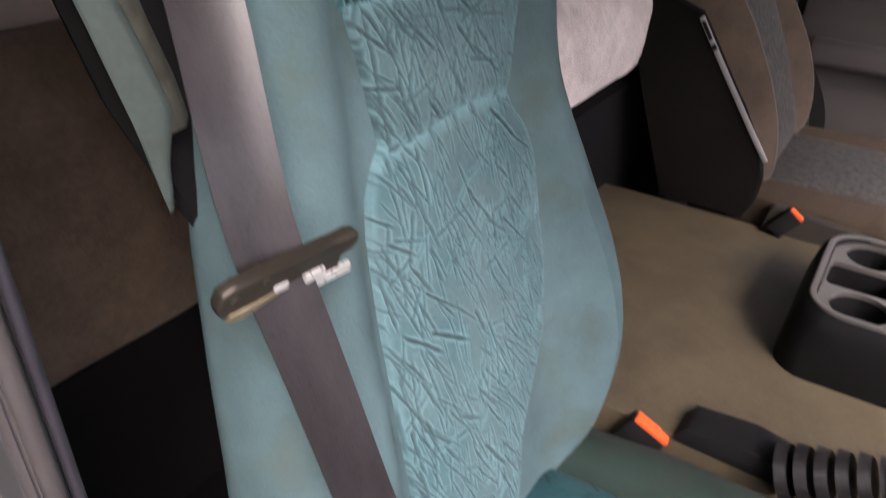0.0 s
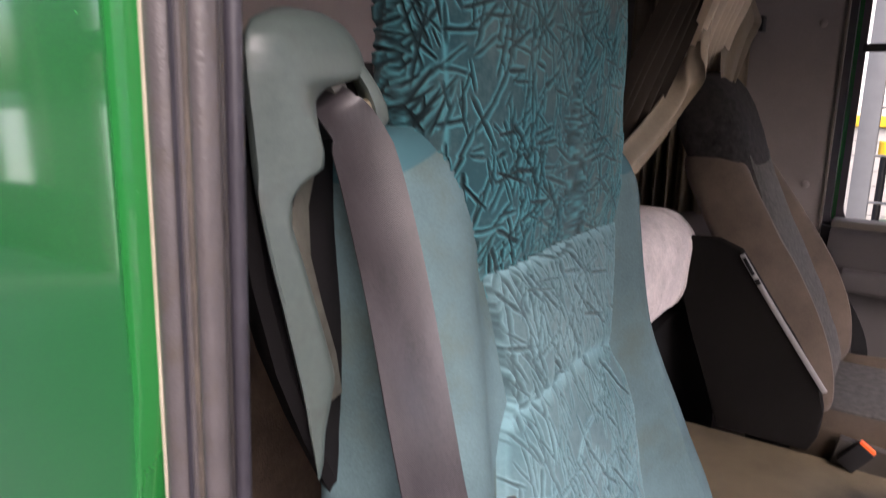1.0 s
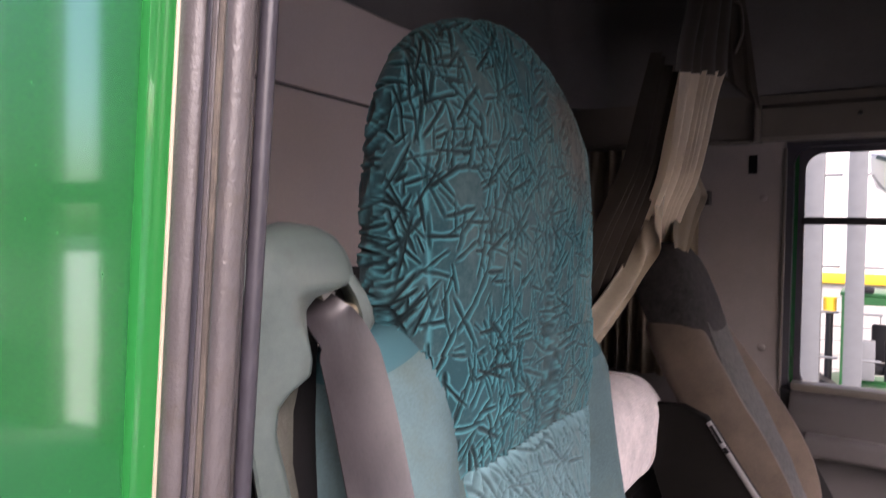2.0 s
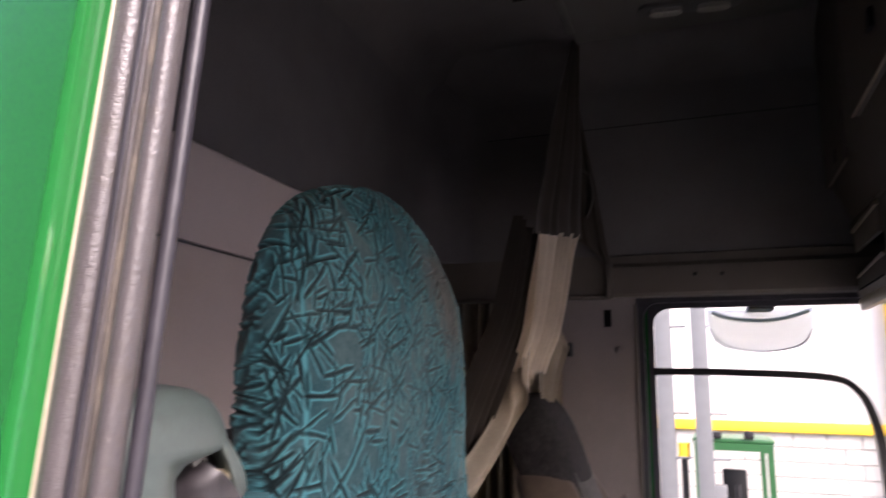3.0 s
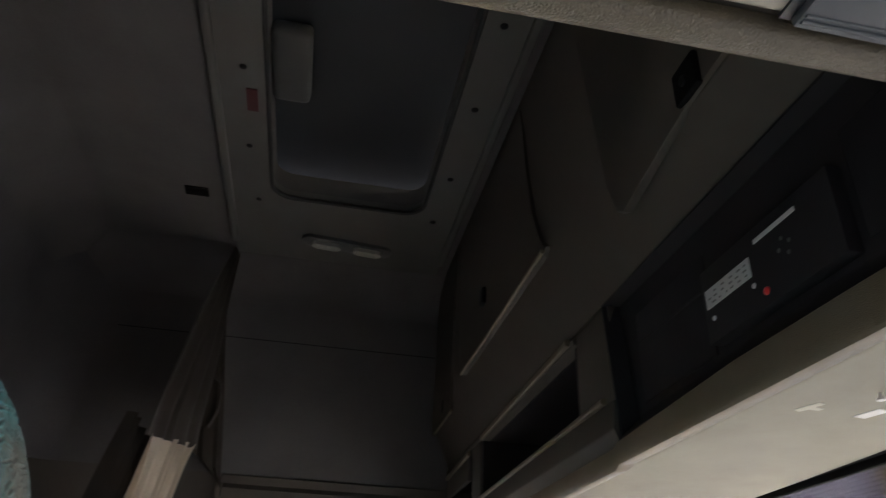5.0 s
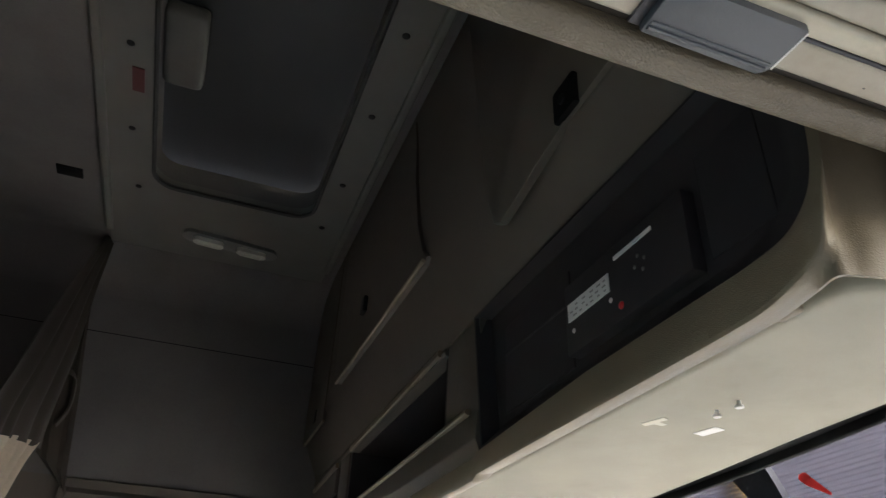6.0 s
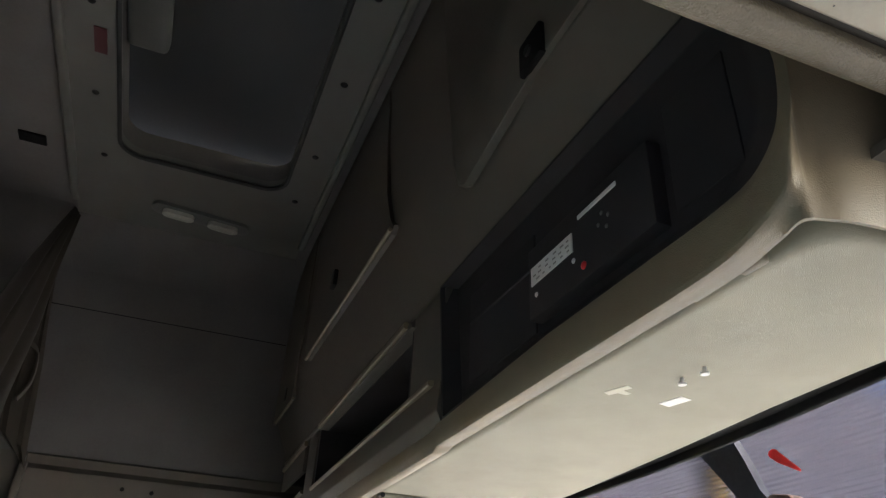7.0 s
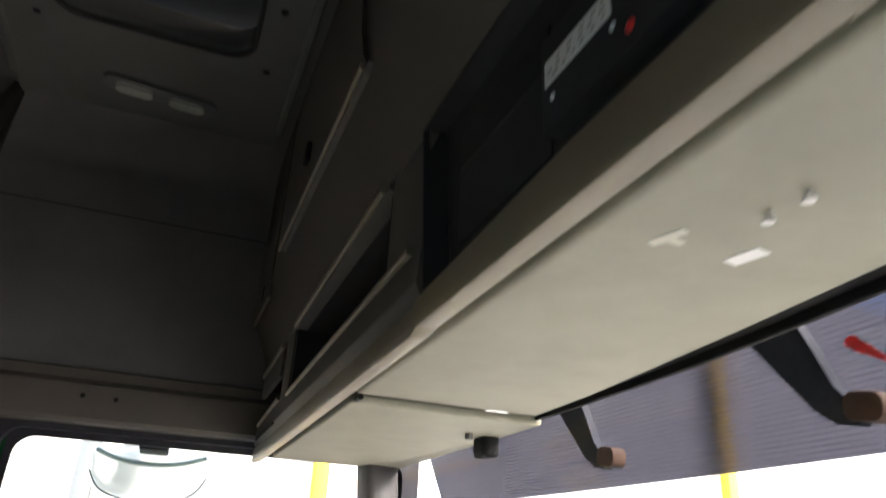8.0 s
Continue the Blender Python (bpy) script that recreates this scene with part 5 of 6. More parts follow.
part("tongue_rivet", turned(rod((-0.022, 0.004, 0.005), (-0.022, 0.004, 0.0085), 0.0028), tm), BRONZE, tongue)
part("tongue_slot", turned(prism(rrect(0.062, 0.006, 0.0015, 3), 2, 0.0058, 0.0066), pose(0, 0, 0) @ tm @ pose(0.0, 0.004, 0)), MATT_BLACK, tongue)
part("tongue_neck", turned(box(0.010, 0.045, -0.030, -0.006, -0.001, 0.003, 0.0012), tm), BRONZE, tongue)
part("tongue_blade", turned(box(0.020, 0.056, -0.034, -0.024, 0.0, 0.005, 0.0014), tm), CHROME, tongue, "bright steel blade")
part("tongue_stud", turned(box(0.010, 0.027, -0.018, -0.009, 0.003, 0.009, 0.0016), tm), CHROME, tongue)
part("tongue_stud", turned(box(-0.016, -0.004, -0.014, -0.006, 0.004, 0.008, 0.0014), tm), CHROME, tongue)

buckle = thing("belt_buckle", (0.14, 0.655, 0.3), "orange and black belt buckle beside the driver seat", "belt buckle")
bm_ = pose(0.158, 0.652, 0.328, 0, 28, 6)
part("buckle_body", turned(box(-0.034, 0.030, -0.013, 0.013, -0.050, 0.010, 0.006), bm_), BLACK, buckle)
part("buckle_button", turned(box(-0.030, 0.030, -0.011, 0.011, 0.0085, 0.017, 0.004), bm_), ORANGE, buckle, "bright orange release button")
part("buckle_stalk", rod((0.14, 0.655, 0.30), (0.12, 0.66, 0.12), 0.012), BLACK, buckle)
lever = thing("seat_lever", (0.05, 0.66, 0.28), "black recliner lever beside the driver seat", "lever")
part("knob", rod((0.045, 0.645, 0.285), (0.045, 0.68, 0.285), 0.02), BLACK, lever)

# far seat
FY = 1.69
far_seat = thing("passenger_seat", (0.15, FY, 0.0), "tan and grey passenger seat with dark headrest", "seat")


def far_line(z):
    return lerp([(0.36, 0.12), (0.45, 0.135), (0.52, 0.125), (0.62, 0.09), (0.75, 0.02), (0.88, -0.06), (0.97, -0.115), (1.1, -0.160), (1.17, -0.190)], z)


def far_face(z):
    """The hollow middle of the backrest, behind its bolsters."""
    return far_line(z) - lerp([(0.34, 0.0), (0.45, 0.022), (0.55, 0.040), (0.68, 0.044), (0.80, 0.034), (0.90, 0.016), (0.98, 0.0)], z)


frows = []
for z, hw, d, b in ((0.34, 0.18, 0.10, 0.0), (0.38, 0.235, 0.14, 0.015), (0.45, 0.258, 0.15, 0.052), (0.55, 0.264, 0.145, 0.086), (0.65, 0.258, 0.135, 0.090), (0.75, 0.242, 0.135, 0.078), (0.80, 0.236, 0.145, 0.068), (0.85, 0.225, 0.155, 0.055), (0.93, 0.197, 0.168, 0.030), (0.98, 0.170, 0.155, 0.006), (1.0, 0.12, 0.08, 0.0)):
    frows.append((z, hw, d, far_face(z), b))
part("backrest", backrest(FY, [tuple(q) for q in curve5(frows, 4)], 64, 3.0), TAN, far_seat, "tan velour backrest with deep side bolsters")
edge_w = lambda z: lerp([(0.4, 0.13), (0.7, 0.158), (0.85, 0.130), (0.93, 0.112), (0.99, 0.12)], z)
part("back_panel", pillow(lambda z: (FY - edge_w(z), FY + edge_w(z)), 0.42, 0.985, lambda y, z: far_face(z) + 0.003, 0.010), GREYCLOTH, far_seat, "grey speckled back panel")
hr = [(z, hw, d, far_line(z) - 0.020 - (0.1 - d) * 0.4, 0) for z, hw, d in ((0.935, 0.15, 0.12), (0.955, 0.17, 0.16), (1.03, 0.168, 0.175), (1.10, 0.158, 0.165), (1.14, 0.145, 0.15), (1.165, 0.128, 0.12), (1.178, 0.10, 0.09), (1.183, 0.06, 0.05))]
part("headrest", backrest(FY, hr, 36, 3.4), DARKCLOTH, far_seat, "charcoal cloth headrest")
SHELL = mat("dark_brown_seat_shell", (0.008, 0.007, 0.0065), 0.95, var=0.3, bump=0.3, bscale=500, spec=0.08)
side = [(far_line(z) - o, z) for z, o in ((0.785, 0.085), (0.70, 0.072), (0.60, 0.050), (0.50, 0.022), (0.44, 0.012), (0.38, 0.006))] + [(0.10, 0.34), (-0.10, 0.34), (-0.17, 0.55), (-0.24, 0.75), (-0.235, 0.80), (-0.14, 0.805)]
part("side_panel", prism(side, 1, FY - 0.272, FY - 0.235, 0.008), SHELL, far_seat, "dark brown side shell")
strip = [(-0.081, FY - 0.274, 0.777), (-0.033, FY - 0.274, 0.706), (0.04, FY - 0.274, 0.602), (0.119, FY - 0.274, 0.492)]
metal = part("silver_strip", sweep(curve(strip, 5), rrect(0.012, 0.006, 0.0025, 2), up=(0, 1, 0)), mat("satin_silver", (0.35, 0.34, 0.34), 0.45, 0.6, var=0.1), far_seat, "satin silver trim strip")
part("strip_slot", sweep([(-0.076, FY - 0.2775, 0.770), (-0.052, FY - 0.2775, 0.734)], rrect(0.008, 0.002, 0.0008, 2), up=(0, 1, 0)), MATT_BLACK, metal)
part("strip_slot", sweep([(-0.046, FY - 0.2775, 0.725), (-0.038, FY - 0.2775, 0.714)], rrect(0.010, 0.002, 0.0008, 2), up=(0, 1, 0)), MATT_BLACK, metal)
fc = []
for x, hw, zt in ((0.06, 0.22, 0.36), (0.10, 0.25, 0.40), (0.25, 0.262, 0.405), (0.45, 0.262, 0.41), (0.55, 0.25, 0.40), (0.59, 0.22, 0.36)):
    fc.append([(x, FY + math.copysign(abs(math.cos(a)) ** 0.6, math.cos(a)) * hw, zt - 0.08 + 0.08 * math.copysign(abs(math.sin(a)) ** 0.6, math.sin(a)) + (0.042 * min(1.0, max(0.0, (abs(math.cos(a)) ** 0.6 - 0.66) / 0.16)) if math.sin(a) > 0 else 0)) for a in np.linspace(0, 2 * math.pi, 73)[:-1]])
part("cushion", loft(fc), mat("brown_velour", (0.058, 0.043, 0.030), 0.9, var=0.25, bump=0.3, bscale=1200, spec=0.2), far_seat, "brown velour cushion")
part("cushion_panel", prism([(0.10, FY - 0.17), (0.52, FY - 0.17), (0.55, FY - 0.1), (0.55, FY + 0.1), (0.52, FY + 0.17), (0.10, FY + 0.17)], 2, 0.395, 0.416, 0.008), GREYCLOTH, far_seat, "grey cloth cushion panel")
part("seat_base", box(-0.05, 0.5, FY - 0.24, FY + 0.22, 0.0, 0.30, 0.02), MATT_BLACK, far_seat, "black seat base")
part("side_skirt", prism([(0.14, 0.30), (0.60, 0.27), (0.62, 0.35), (0.30, 0.385), (0.16, 0.40)], 1, FY - 0.285, FY - 0.262, 0.006), mat("brown_plastic", (0.03, 0.025, 0.02), 0.6), far_seat, "brown plastic skirt")
fb = thing("belt_buckle", (0.2, 1.40, 0.34), "red-orange belt buckle beside the passenger seat", "belt buckle")
part("buckle_body", turned(box(-0.02, 0.02, -0.012, 0.012, -0.05, 0.014, 0.005), pose(0.205, 1.395, 0.385, 0, 35, 0)), BLACK, fb)
part("buckle_button", turned(box(-0.018, 0.018, -0.008, 0.008, 0.012, 0.02, 0.003), pose(0.205, 1.395, 0.385, 0, 35, 0)), ORANGE, fb, "orange release button")
fbelt = thing("seat_belt", (-0.1, 1.96, 0.6), "black seat belt hanging beside the passenger seat", "seat belt")
part("webbing", sweep(curve([(-0.20, 1.965, 0.97), (-0.165, 1.97, 0.885), (-0.018, 1.97, 0.685), (0.065, 1.972, 0.59), (0.145, 1.975, 0.445), (0.16, 1.975, 0.30)], 6), [(-0.02, -0.001), (0.02, -0.001), (0.02, 0.001), (-0.02, 0.001)], up=(0, 1, 0)), BLACK, fbelt)

# ---- between and behind the seats ----
def tunnel_z(y):
    return 0.33 + 0.015 * math.cos((y - 1.0) * 3.2)


tun = [[(x, y, tunnel_z(y) + (0.02 * max(0, x - 0.3))) for y in np.linspace(0.66, 1.42, 14)] + [(x, 1.44, 0.0), (x, 0.64, 0.0)] for x in np.linspace(-0.24, 1.0, 12)]
solid("engine_tunnel", loft(tun), TUNNEL, "brown-beige vinyl engine tunnel cover between the seats", "engine tunnel", "structure")

console = thing("cup_holder_console", (0.42, 1.1, 0.34), "black plastic console with two cup holders", "console")
cy = 1.07
CX = 0.485
side = []
for z, w, l in ((0.325, 0.335, 0.415), (0.345, 0.345, 0.425), (0.40, 0.342, 0.418), (0.44, 0.332, 0.405), (0.462, 0.318, 0.392), (0.469, 0.304, 0.378), (0.469, 0.286, 0.36), (0.45, 0.28, 0.354), (0.40, 0.28, 0.354)):
    side.append([(CX + p, cy + q, z) for p, q in rrect(l, w, 0.06, 6)])
part("shell", loft(side, caps=False), mat("dull_black_plastic", (0.006, 0.0055, 0.006), 0.55, var=0.25, bump=0.2, bscale=600, spec=0.15), console, "black moulded shell")
TRAY = mat("grey_tray_plastic", (0.075, 0.068, 0.064), 0.36, var=0.2, bump=0.2, bscale=500)
part("tray", box(0.44, 0.665, cy - 0.142, cy + 0.142, 0.425, 0.445, 0.004), TRAY, console, "dark grey tray")
for y0, y1, r in ((-0.142, -0.046, 0.046), (-0.046, 0.046, 0.012), (0.046, 0.142, 0.046)):
    hole = ((0.3125, 0.4325), (cy + y0 + 0.003, cy + y1 - 0.003)) if r < 0.03 else ((0.327, 0.418), (cy + y0 + 0.0025, cy + y1 - 0.0025))
    cell = part("cup_holder" if r > 0.03 else "coin_tray", panel_with_hole((0.308, 0.44), (cy + y0, cy + y1), (0.453, 0.462), 2, hole, min(r, 0.045)), TRAY, console, "round cup holder" if r > 0.03 else "square coin tray")
    part("well", panel_with_hole((0.308, 0.44), (cy + y0, cy + y1), (0.406, 0.4528), 2, hole, min(r, 0.045)), MATT_BLACK, cell, "dark inner wall")
part("cup_floor", box(0.308, 0.44, cy - 0.142, cy + 0.142, 0.395, 0.405, 0), MATT_BLACK, console, "dark cup bottom")
part("top_rim", sweep([(CX + p, cy + q, 0.468) for p, q in (lambda o: o + o[:2])(rrect(0.370, 0.296, 0.058, 8))], rrect(0.012, 0.008, 0.003)), TRAY, console, "worn grey rim")
part("tray_bridge", box(0.428, 0.450, cy - 0.05, cy + 0.05, 0.455, 0.474, 0.006, 3), TRAY, console)

brake = thing("parking_brake", (0.4, 0.68, 0.36), "black parking brake boot with steel lever collar", "parking brake")
part("console_plate", prism([(0.19, 0.33), (0.21, 0.362), (0.30, 0.372), (0.40, 0.352), (0.40, 0.33)], 1, 0.655, 0.72, 0.006), BLACK, brake, "black console plate")
for i in range(6):
    part("boot_fold", rod((0.345 + 0.022 * i, 0.66, 0.36 + 0.011 * i), (0.358 + 0.022 * i, 0.66, 0.366 + 0.011 * i), 0.042 - 0.002 * i, 18, 0.037 - 0.002 * i), BLACK, brake)
part("lever_collar", rod((0.462, 0.655, 0.42), (0.50, 0.655, 0.438), 0.028, 20), CHROME, brake, "brushed steel collar")
part("lever_grip", rod((0.50, 0.655, 0.438), (0.62, 0.655, 0.49), 0.022, 18), BLACK, brake)

bunk = thing("bunk_base", (-0.5, 1.2, 0.0), "dark bunk base behind the seats", "bunk", kind="structure")
part("base_box", box(XR + 0.02, -0.24, 0.62, YF - 0.01, 0.0, 0.582, 0.01), MATT_BLACK, bunk)
part("low_box", box(XR + 0.02, -0.58, 0.0, 0.62, 0.0, 0.40, 0.01), MATT_BLACK, bunk)
matt = []
for y, k in ((0.60, 0.9), (0.63, 1.0), (0.9, 1.0), (1.05, 1.0), (1.2, 1.0), (1.32, 1.0), (1.40, 0.985), (1.46, 0.95), (1.51, 0.89), (1.55, 0.80), (1.58, 0.68), (1.597, 0.50)):
    ring = []
    for p, q in rrect(0.46 * (0.6 + 0.4 * k), 0.262 * k, 0.095 * k, 8):
        wob = 0.010 * noise.noise(Vector((p * 9, y * 6, q * 9)))
        ring.append((-0.425 + p + wob, y, 0.606 + 0.131 * (0.25 + 0.75 * k) + q + wob))
    matt.append(ring)
mattress = thing("mattress", (-0.4, 1.1, 0.61), "cream plush mattress block on the dark bunk", "mattress")
part("cover", loft(matt), CREAM, mattress)
part("piping", sweep([(-0.425 + p, 1.40, 0.735 + q) for p, q in (lambda o: o + o[:2])(rrect(0.456, 0.256, 0.094, 8))], circle(0.004, 6), up=(0, 1, 0)), CREAM, mattress)
part("piping", sweep([(-0.203, y, 0.792) for y in np.linspace(0.64, 1.40, 20)], circle(0.004, 6)), CREAM, mattress)
brown = []
for y in np.linspace(0.0, 0.7, 12):
    brown.append([(XR + 0.075 + p + 0.008 * noise.noise(Vector((y * 7, q * 8, 2))), y, 0.64 + q) for p, q in rrect(0.10, 0.50, 0.035, 5)])
solid("bunk_cushion", loft(brown), BROWN, "brown plush bunk cushion against the rear wall", "cushion")

# ---- curtain on the far side ----
curtain = thing("curtain", (-0.18, 1.93, 1.1), "gathered sleeper curtain, dark above and cream below", "curtain")


def folds(levels, n=72, waves=7, seed=1):
    """Cloth that hangs in folds. levels: (z, centre x, centre y, half-length along x, half-length along y, fold depth, rise along the cloth)."""
    rows = []
    for z, cx, cy_, lx, ly, dep, rise in curve5([(*q, 0.0)[:7] for q in levels], 6):
        r = []
        for i in range(n):
            u = 2 * i / (n - 1) - 1
            ph = waves * math.pi * u + 1.6 * math.sin(3 * u + seed) + 0.9 * math.sin(7 * u + 2 * seed) + 0.8 * noise.noise(Vector((u * 3, z * 2, seed)))
            nx, ny = -ly, lx
            k = math.hypot(nx, ny) or 1
            r.append((cx + lx * u + dep * math.sin(ph) * nx / k, cy_ + ly * u + dep * math.sin(ph) * ny / k, z + rise * u))
        rows.append(r)
    bm = bmesh.new()
    g = [[bm.verts.new(p) for p in r] for r in rows]
    for a, b in zip(g, g[1:]):
        for i in range(n - 1):
            bm.faces.new((a[i], a[i + 1], b[i + 1], b[i]))
    bmesh.ops.solidify(bm, geom=bm.faces[:], thickness=0.0025)
    return bm


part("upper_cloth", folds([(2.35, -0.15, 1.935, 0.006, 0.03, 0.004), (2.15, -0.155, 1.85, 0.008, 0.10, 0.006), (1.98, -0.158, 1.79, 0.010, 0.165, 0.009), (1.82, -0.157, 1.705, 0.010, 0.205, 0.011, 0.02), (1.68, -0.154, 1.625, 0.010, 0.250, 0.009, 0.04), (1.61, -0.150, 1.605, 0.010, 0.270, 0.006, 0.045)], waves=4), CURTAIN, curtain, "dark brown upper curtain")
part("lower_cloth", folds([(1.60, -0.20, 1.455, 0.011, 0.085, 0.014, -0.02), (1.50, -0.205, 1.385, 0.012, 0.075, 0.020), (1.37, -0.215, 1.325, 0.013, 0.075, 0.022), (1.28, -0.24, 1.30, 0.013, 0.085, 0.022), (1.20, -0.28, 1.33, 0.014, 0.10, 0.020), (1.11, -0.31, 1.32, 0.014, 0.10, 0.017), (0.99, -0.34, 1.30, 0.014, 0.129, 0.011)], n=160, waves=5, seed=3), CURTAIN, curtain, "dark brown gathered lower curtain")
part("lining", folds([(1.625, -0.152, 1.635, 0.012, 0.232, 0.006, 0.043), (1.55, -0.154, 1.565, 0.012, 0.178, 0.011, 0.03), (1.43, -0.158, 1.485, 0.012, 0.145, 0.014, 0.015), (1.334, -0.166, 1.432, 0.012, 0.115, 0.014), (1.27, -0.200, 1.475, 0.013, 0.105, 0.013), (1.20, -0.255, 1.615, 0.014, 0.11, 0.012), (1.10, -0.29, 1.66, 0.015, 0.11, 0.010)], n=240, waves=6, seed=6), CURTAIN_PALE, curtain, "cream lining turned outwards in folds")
swag = curve([(-0.205, 1.40, 1.325), (-0.235, 1.46, 1.215), (-0.262, 1.44, 1.12), (-0.276, 1.30, 1.035), (-0.276, 1.061, 0.955)], 10)
part("tied_back_cloth", sweep(swag, [(0.016 * math.sin(2.6 * math.pi * k / 23), (k / 23 - 0.5) * 0.075) for k in range(24)] + [(0.016 * math.sin(2.6 * math.pi * k / 23) - 0.004, (k / 23 - 0.5) * 0.075) for k in range(23, -1, -1)]), CURTAIN_TAN, curtain, "tan swag of cloth drawn back behind the seat")
part("free_corner", folds([(1.42, -0.198, 1.66, 0.004, 0.03, 0.004), (1.38, -0.198, 1.70, 0.006, 0.07, 0.007), (1.345, -0.198, 1.755, 0.006, 0.125, 0.009), (1.315, -0.198, 1.795, 0.006, 0.165, 0.009), (1.27, -0.198, 1.74, 0.006, 0.13, 0.008), (1.22, -0.198, 1.69, 0.006, 0.10, 0.007), (1.17, -0.198, 1.66, 0.006, 0.06, 0.005), (1.125, -0.198, 1.64, 0.004, 0.02, 0.003)], n=60, waves=2, seed=5), CURTAIN_TAN, curtain, "tan loose corner")
part("corner_strap", box(-0.196, -0.184, 1.905, 1.955, 1.292, 1.335, 0.004), BLACK, curtain, "black fastener at the corner")
flap = bmesh.new()
fr = [[(-0.165, 1.93, 2.15), (-0.150, 1.945, 2.15)], [(-0.165, 1.93, 1.98), (-0.125, 1.965, 1.98)], [(-0.165, 1.93, 1.86), (-0.105, 1.985, 1.86)], [(-0.165, 1.93, 1.72), (-0.085, 1.99, 1.72)], [(-0.155, 1.94, 1.66), (-0.072, 2.0, 1.62)], [(-0.075, 1.995, 1.59), (-0.066, 2.006, 1.575)]]
g_ = [[flap.verts.new((a[0] + (b[0] - a[0]) * k / 6, a[1] + (b[1] - a[1]) * k / 6 + 0.006 * math.sin(2.2 * k), a[2] + (b[2] - a[2]) * k / 6)) for k in range(7)] for a, b in fr]
for a, b in zip(g_, g_[1:]):
    for i in range(6):
        flap.faces.new((a[i], a[i + 1], b[i + 1], b[i]))
bmesh.ops.solidify(flap, geom=flap.faces[:], thickness=0.003)
part("side_flap", flap, CURTAIN, curtain, "brown side flap")
part("tie_strap", sweep(curve([(-0.150, 1.93, 1.90), (-0.120, 1.955, 1.88), (-0.112, 1.96, 1.80), (-0.13, 1.945, 1.74)], 4), [(-0.010, -0.002), (0.010, -0.002), (0.010, 0.002), (-0.010, 0.002)], up=(1, 0, 0)), CURTAIN, curtain, "tie strap")
back = thing("curtain", (-0.45, YF - 0.05, 1.0), "dark window curtain of the sleeper", "curtain")
part("cloth", folds([(1.48, -0.42, YF - 0.04, 0.18, 0.0, 0.016), (1.2, -0.42, YF - 0.045, 0.18, 0.0, 0.02), (0.75, -0.42, YF - 0.05, 0.18, 0.0, 0.022)], n=120, waves=7), CURTAIN_TAN, back)

# ---- outside ----
GROUND = -1.25
solid("ground", box(-150, 150, -150, 150, GROUND - 0.2, GROUND, 0), CONCRETE, "pale concrete hall floor", "ground", "structure")
hall = thing("hall_wall", (2, 11.2, GROUND), "white painted hall wall with yellow band", "wall", kind="structure")
part("sheeting", box(-14, 22, 11.3, 11.5, 0.7, 7.5, 0), WHITEWALL, hall, "white wall sheeting")
part("yellow_band", box(-14, 22, 11.22, 11.3, 0.55, 0.70, 0.01), YELLOW, hall, "yellow painted band")
part("block_backing", box(-14, 22, 11.32, 11.5, GROUND, 0.55, 0), BLOCK, hall, "painted block wall")
for k in range(3):
    x = -5.4 + 8.0 * k
    part("column", box(x, x + 0.22, 11.0, 11.22, GROUND, 7.5, 0.01), YELLOW, hall, "yellow steel column")
# out of view: blocks side skylight and gives the green skin its reflected openings
near_hall = thing("hall_wall", (0, -4.6, GROUND), "unseen dark hall wall with tall openings, set to shape the light", "wall", kind="structure")
for x0, x1 in ((-24.0, -10.8), (-9.65, -9.35), (-9.05, -8.0), (-7.05, 3.2)):
    part("wall_bay", box(x0, x1, -4.8, -4.6, -0.3, 5.5, 0.02), DIMWALL, near_hall, "dark wall bay")
part("transom", box(-10.8, -9.05, -4.78, -4.62, 3.3, 3.4, 0.01), DIMWALL, near_hall)
part("transom", box(-8.0, -7.05, -4.78, -4.62, 1.45, 1.70, 0.01), DIMWALL, near_hall)
part("plinth", box(-24, -8.0, -4.82, -4.58, GROUND, -0.3, 0.02), DIMWALL, near_hall)
part("plinth", box(-7.05, 3.2, -4.82, -4.58, GROUND, -0.3, 0.02), DIMWALL, near_hall)
# added reflector: pale ground that whitens the openings mirrored in the green skin
solid("yard", box(-60, 3.0, -40, -4.9, GROUND - 0.05, GROUND + 0.02, 0), WHITEWALL, "unseen pale ground added to brighten the openings' reflection", "yard", "structure")
# out-of-view wall, added only to hold back low skylight ahead of the cab
solid("windscreen_light_stop", box(9.0, 9.2, -4.6, 11.4, GROUND, 1.3, 0), WHITEWALL, "unseen white wall added to cut light through the windscreen", "wall", "structure")
post = thing("steel_post", (-0.2, 7.0, GROUND), "grey painted steel post outside", "post", "posts outside the far window")
part("flange", box(-0.275, -0.125, 6.93, 6.95, GROUND, 5.0, 0.003), STEEL, post)
part("web", box(-0.208, -0.192, 6.95, 7.13, GROUND, 5.0, 0.002), STEEL, post)
part("flange", box(-0.275, -0.125, 7.13, 7.15, GROUND, 5.0, 0.003), STEEL, post)
for k in range(5):
    part("rung", rod((-0.13, 7.04, 0.1 + 0.42 * k), (0.02, 7.04, 0.1 + 0.42 * k), 0.012, 8), STEEL, post)
copy_thing(post, pose(0.14, 7.0, GROUND))
copy_thing(post, pose(-1.6, 7.0, GROUND))

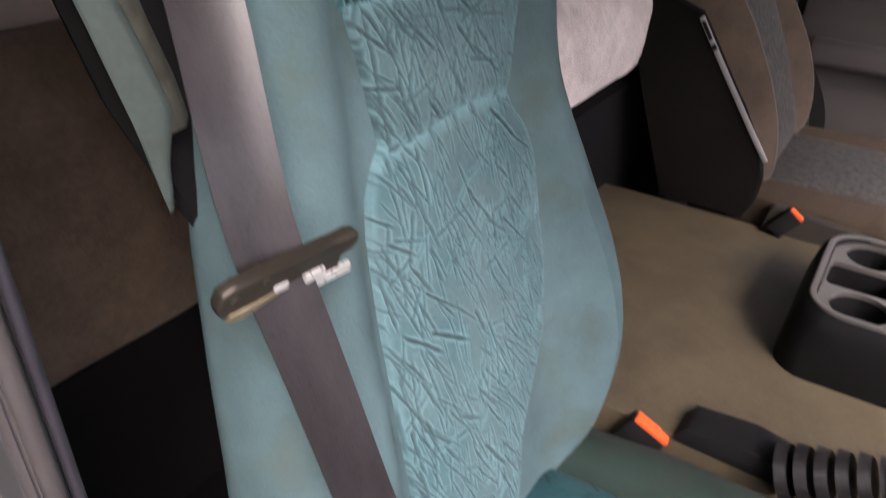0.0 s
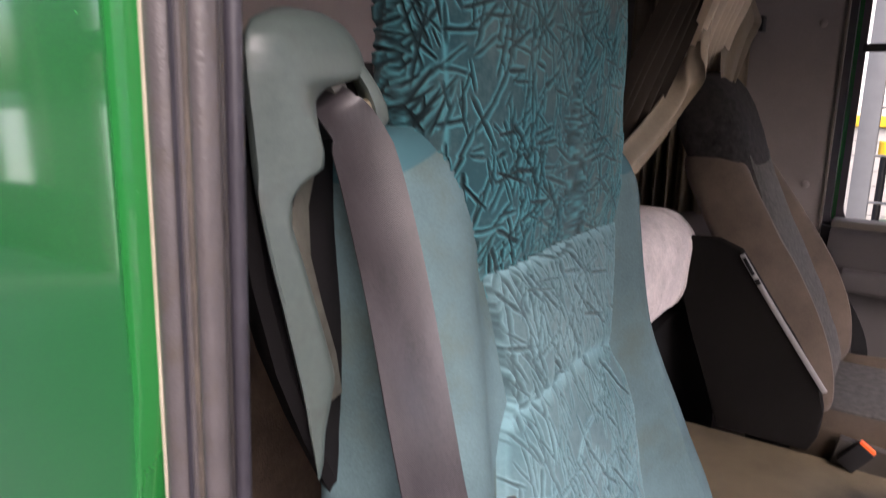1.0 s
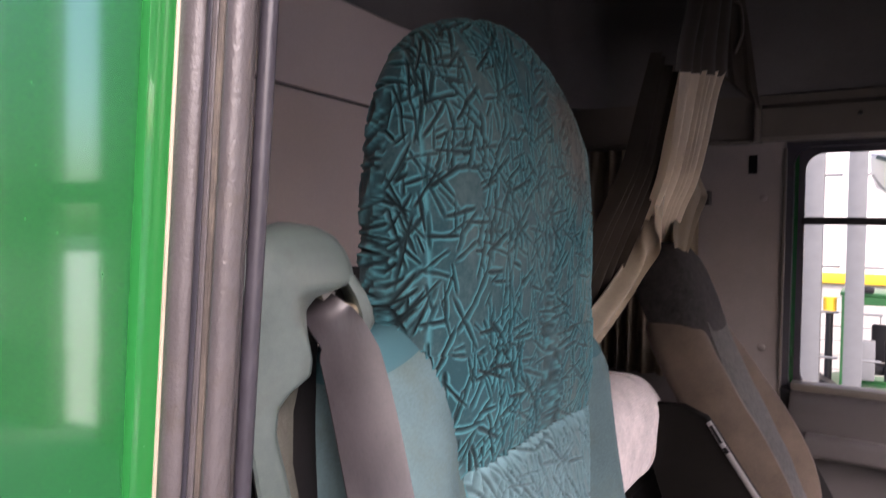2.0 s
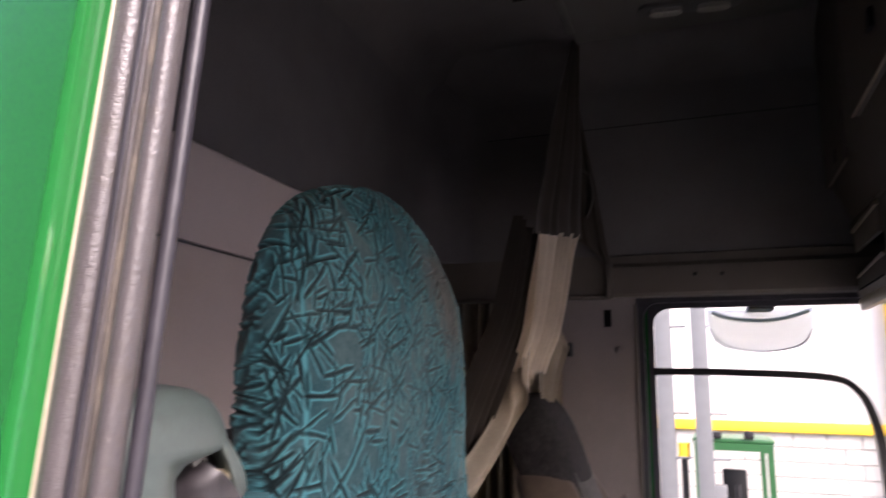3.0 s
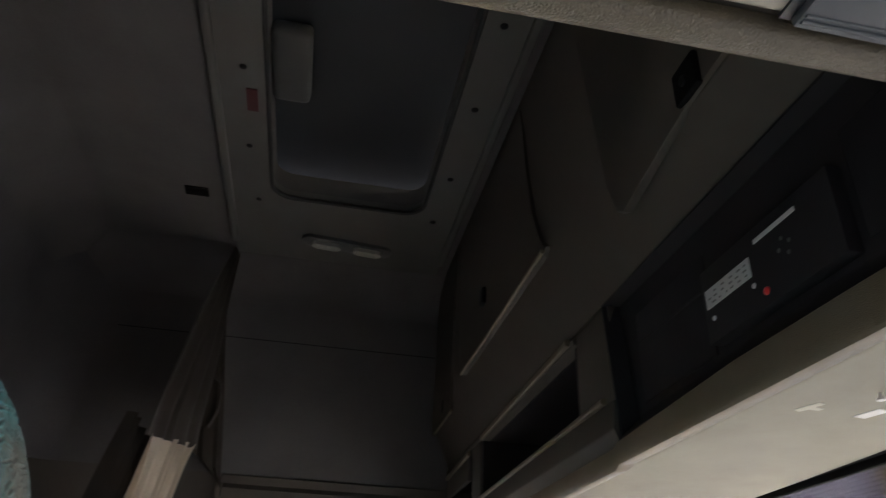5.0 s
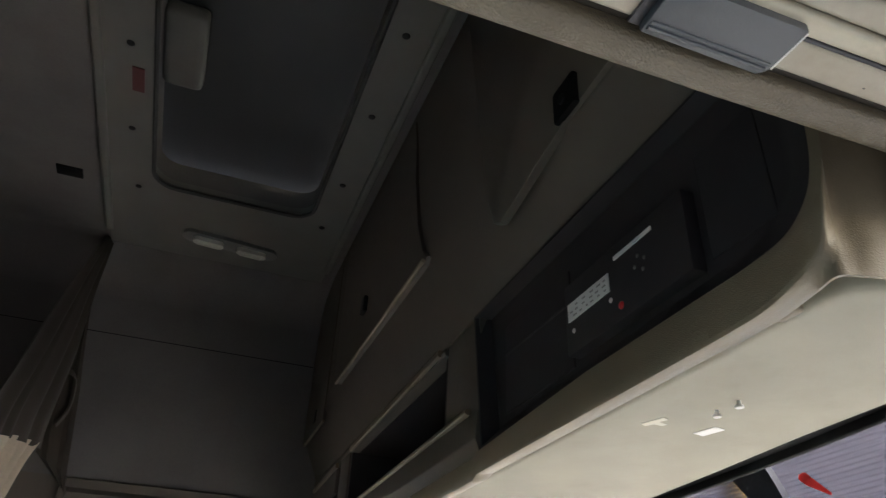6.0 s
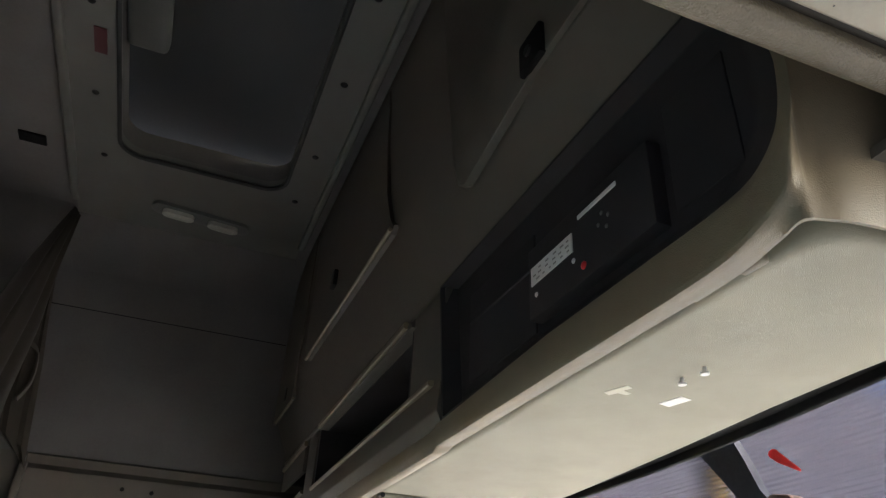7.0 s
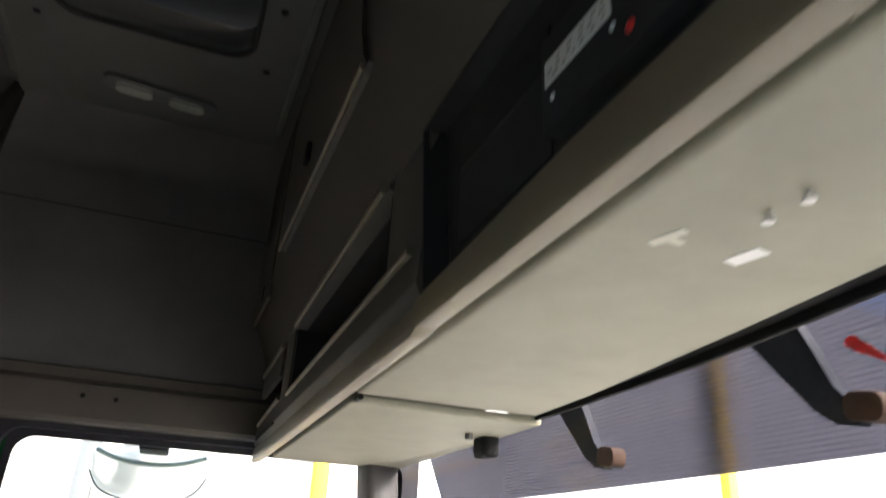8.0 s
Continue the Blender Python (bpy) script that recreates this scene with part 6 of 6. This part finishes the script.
machine = thing("green_machine", (0.4, 9.2, GROUND), "green farm machine with dark cab windows", "machine")
part("hull", box(-0.15, 0.80, 8.9, 10.2, GROUND + 0.5, -0.55, 0.06, 3), MACHINE, machine, "green body")
part("cab_frame", panel_with_hole((0.0, 0.86), (8.75, 8.83), (-0.6, 0.55), 1, ((0.07, 0.79), (-0.5, 0.46)), 0.04), MACHINE, machine, "green cab frame")
part("cab_frame", panel_with_hole((0.05, 0.81), (9.5, 9.56), (-0.55, 0.50), 1, ((0.11, 0.75), (-0.5, 0.44)), 0.04), MACHINE, machine, "green cab frame")
part("cab_roof", box(-0.02, 0.88, 8.75, 9.6, 0.55, 0.60, 0.02), MACHINE, machine, "green roof")
part("operator_seat", joined(box(0.30, 0.58, 9.0, 9.3, -0.35, -0.25, 0.03), box(0.30, 0.58, 9.28, 9.36, -0.25, 0.2, 0.03)), BLACK, machine, "dark seat")
part("dash_box", box(0.12, 0.34, 8.86, 9.0, -0.4, 0.05, 0.02), STEEL, machine, "grey control box")
part("steering_column", rod((0.46, 8.95, -0.4), (0.46, 9.02, 0.05), 0.03), BLACK, machine)
part("work_lamp", box(0.55, 0.66, 8.72, 8.82, 0.60, 0.69, 0.015), BLACK, machine)
part("work_lamp", box(0.20, 0.31, 8.72, 8.82, 0.60, 0.67, 0.015), BLACK, machine)
part("beacon", rod((-0.12, 8.9, 0.35), (-0.12, 8.9, 0.52), 0.07), YELLOW, machine, "yellow beacon")
part("exhaust", rod((-0.12, 8.9, -0.6), (-0.12, 8.9, 0.36), 0.04), BLACK, machine)
part("grille", box(0.42, 0.74, 8.70, 8.74, -0.75, -0.52, 0.02), mat("pale_grille", (0.6, 0.6, 0.58), 0.6), machine, "pale front plate")
for x in (-0.35, 0.8):
    wheel = part("wheel", rod((x, 8.6, GROUND + 0.45), (x, 8.95, GROUND + 0.45), 0.45, 24), BLACK, machine, "black tyre")
    part("rim", rod((x, 8.57, GROUND + 0.45), (x, 8.62, GROUND + 0.45), 0.22, 20), YELLOW, wheel, "yellow rim")

mirror = thing("kerb_mirror", (0.38, 2.3, 1.42), "white-backed kerb mirror over the far door window", "mirror")
bowl = [(0.218, 0.30), (0.222, 0.55), (0.236, 0.82), (0.27, 0.97), (0.33, 1.05), (0.385, 1.08), (0.44, 1.05), (0.50, 0.97), (0.532, 0.82), (0.546, 0.55), (0.55, 0.30)]
part("shell", loft([[(x, 2.33 + p * (0.4 + 0.6 * k), 1.475 - 0.075 * k + q * k) for p, q in rrect(0.09, 0.135, 0.045, 6)] for x, k in bowl]), glass("pale_mirror_shell", (0.92, 0.95, 0.93), 0.25, 0.5), mirror, "pale rounded shell")
part("brow", sweep(curve([(0.235, 2.285, 1.455), (0.30, 2.278, 1.432), (0.385, 2.276, 1.424), (0.46, 2.278, 1.432), (0.532, 2.285, 1.455)], 6), rrect(0.012, 0.022, 0.004), up=(0, 1, 0)), mat("pale_teal_rim", (0.30, 0.38, 0.36), 0.4, var=0.05), mirror, "grey-green rim")
part("lower_rim", sweep(curve([(0.225, 2.29, 1.40), (0.27, 2.285, 1.345), (0.385, 2.283, 1.322), (0.50, 2.285, 1.345), (0.543, 2.29, 1.40)], 6), circle(0.0022, 6), up=(0, 1, 0)), STEEL, mirror, "thin grey edge")
part("arm", box(0.345, 0.425, 2.19, 2.34, 1.455, 1.475, 0.006), BLACK, mirror, "black arm")
side_mirror = thing("side_mirror", (0.95, 2.4, 1.0), "black exterior side mirror beyond the far door", "mirror")
mt = pose(0.95, 2.40, 1.03, 0, 0, -53)
part("shell", turned(prism(rrect(0.30, 0.46, 0.06, 6), 1, -0.04, 0.04, 0.015), mt), BLACK, side_mirror)
part("mirror_glass", turned(prism(rrect(0.272, 0.432, 0.05, 6), 1, -0.046, -0.038), mt), mat("mirror_silver", (0.9, 0.9, 0.9), 0.03, 1.0, var=0.0, bump=0, rvar=0.0), side_mirror, "mirror glass")
part("arm", rod((0.95, 2.2, 1.22), (0.95, 2.38, 1.22), 0.015), BLACK, side_mirror)

# blocks of the hall wall
blk = bpy.data.meshes.new("block")
b_ = box(-0.215, 0.215, -0.03, 0.0, -0.1, 0.1, 0.008, 1)
b_.to_mesh(blk)
b_.free()
blk.materials.append(BLOCK)
for r in range(8):
    for c in range(22):
        o = new("block", blk)
        o.parent = hall
        o.matrix_parent_inverse = Matrix.Translation(hall.location).inverted()
        o.location = (-2.0 + 0.44 * c + 0.22 * (r % 2), 11.32, 0.44 - 0.21 * r)
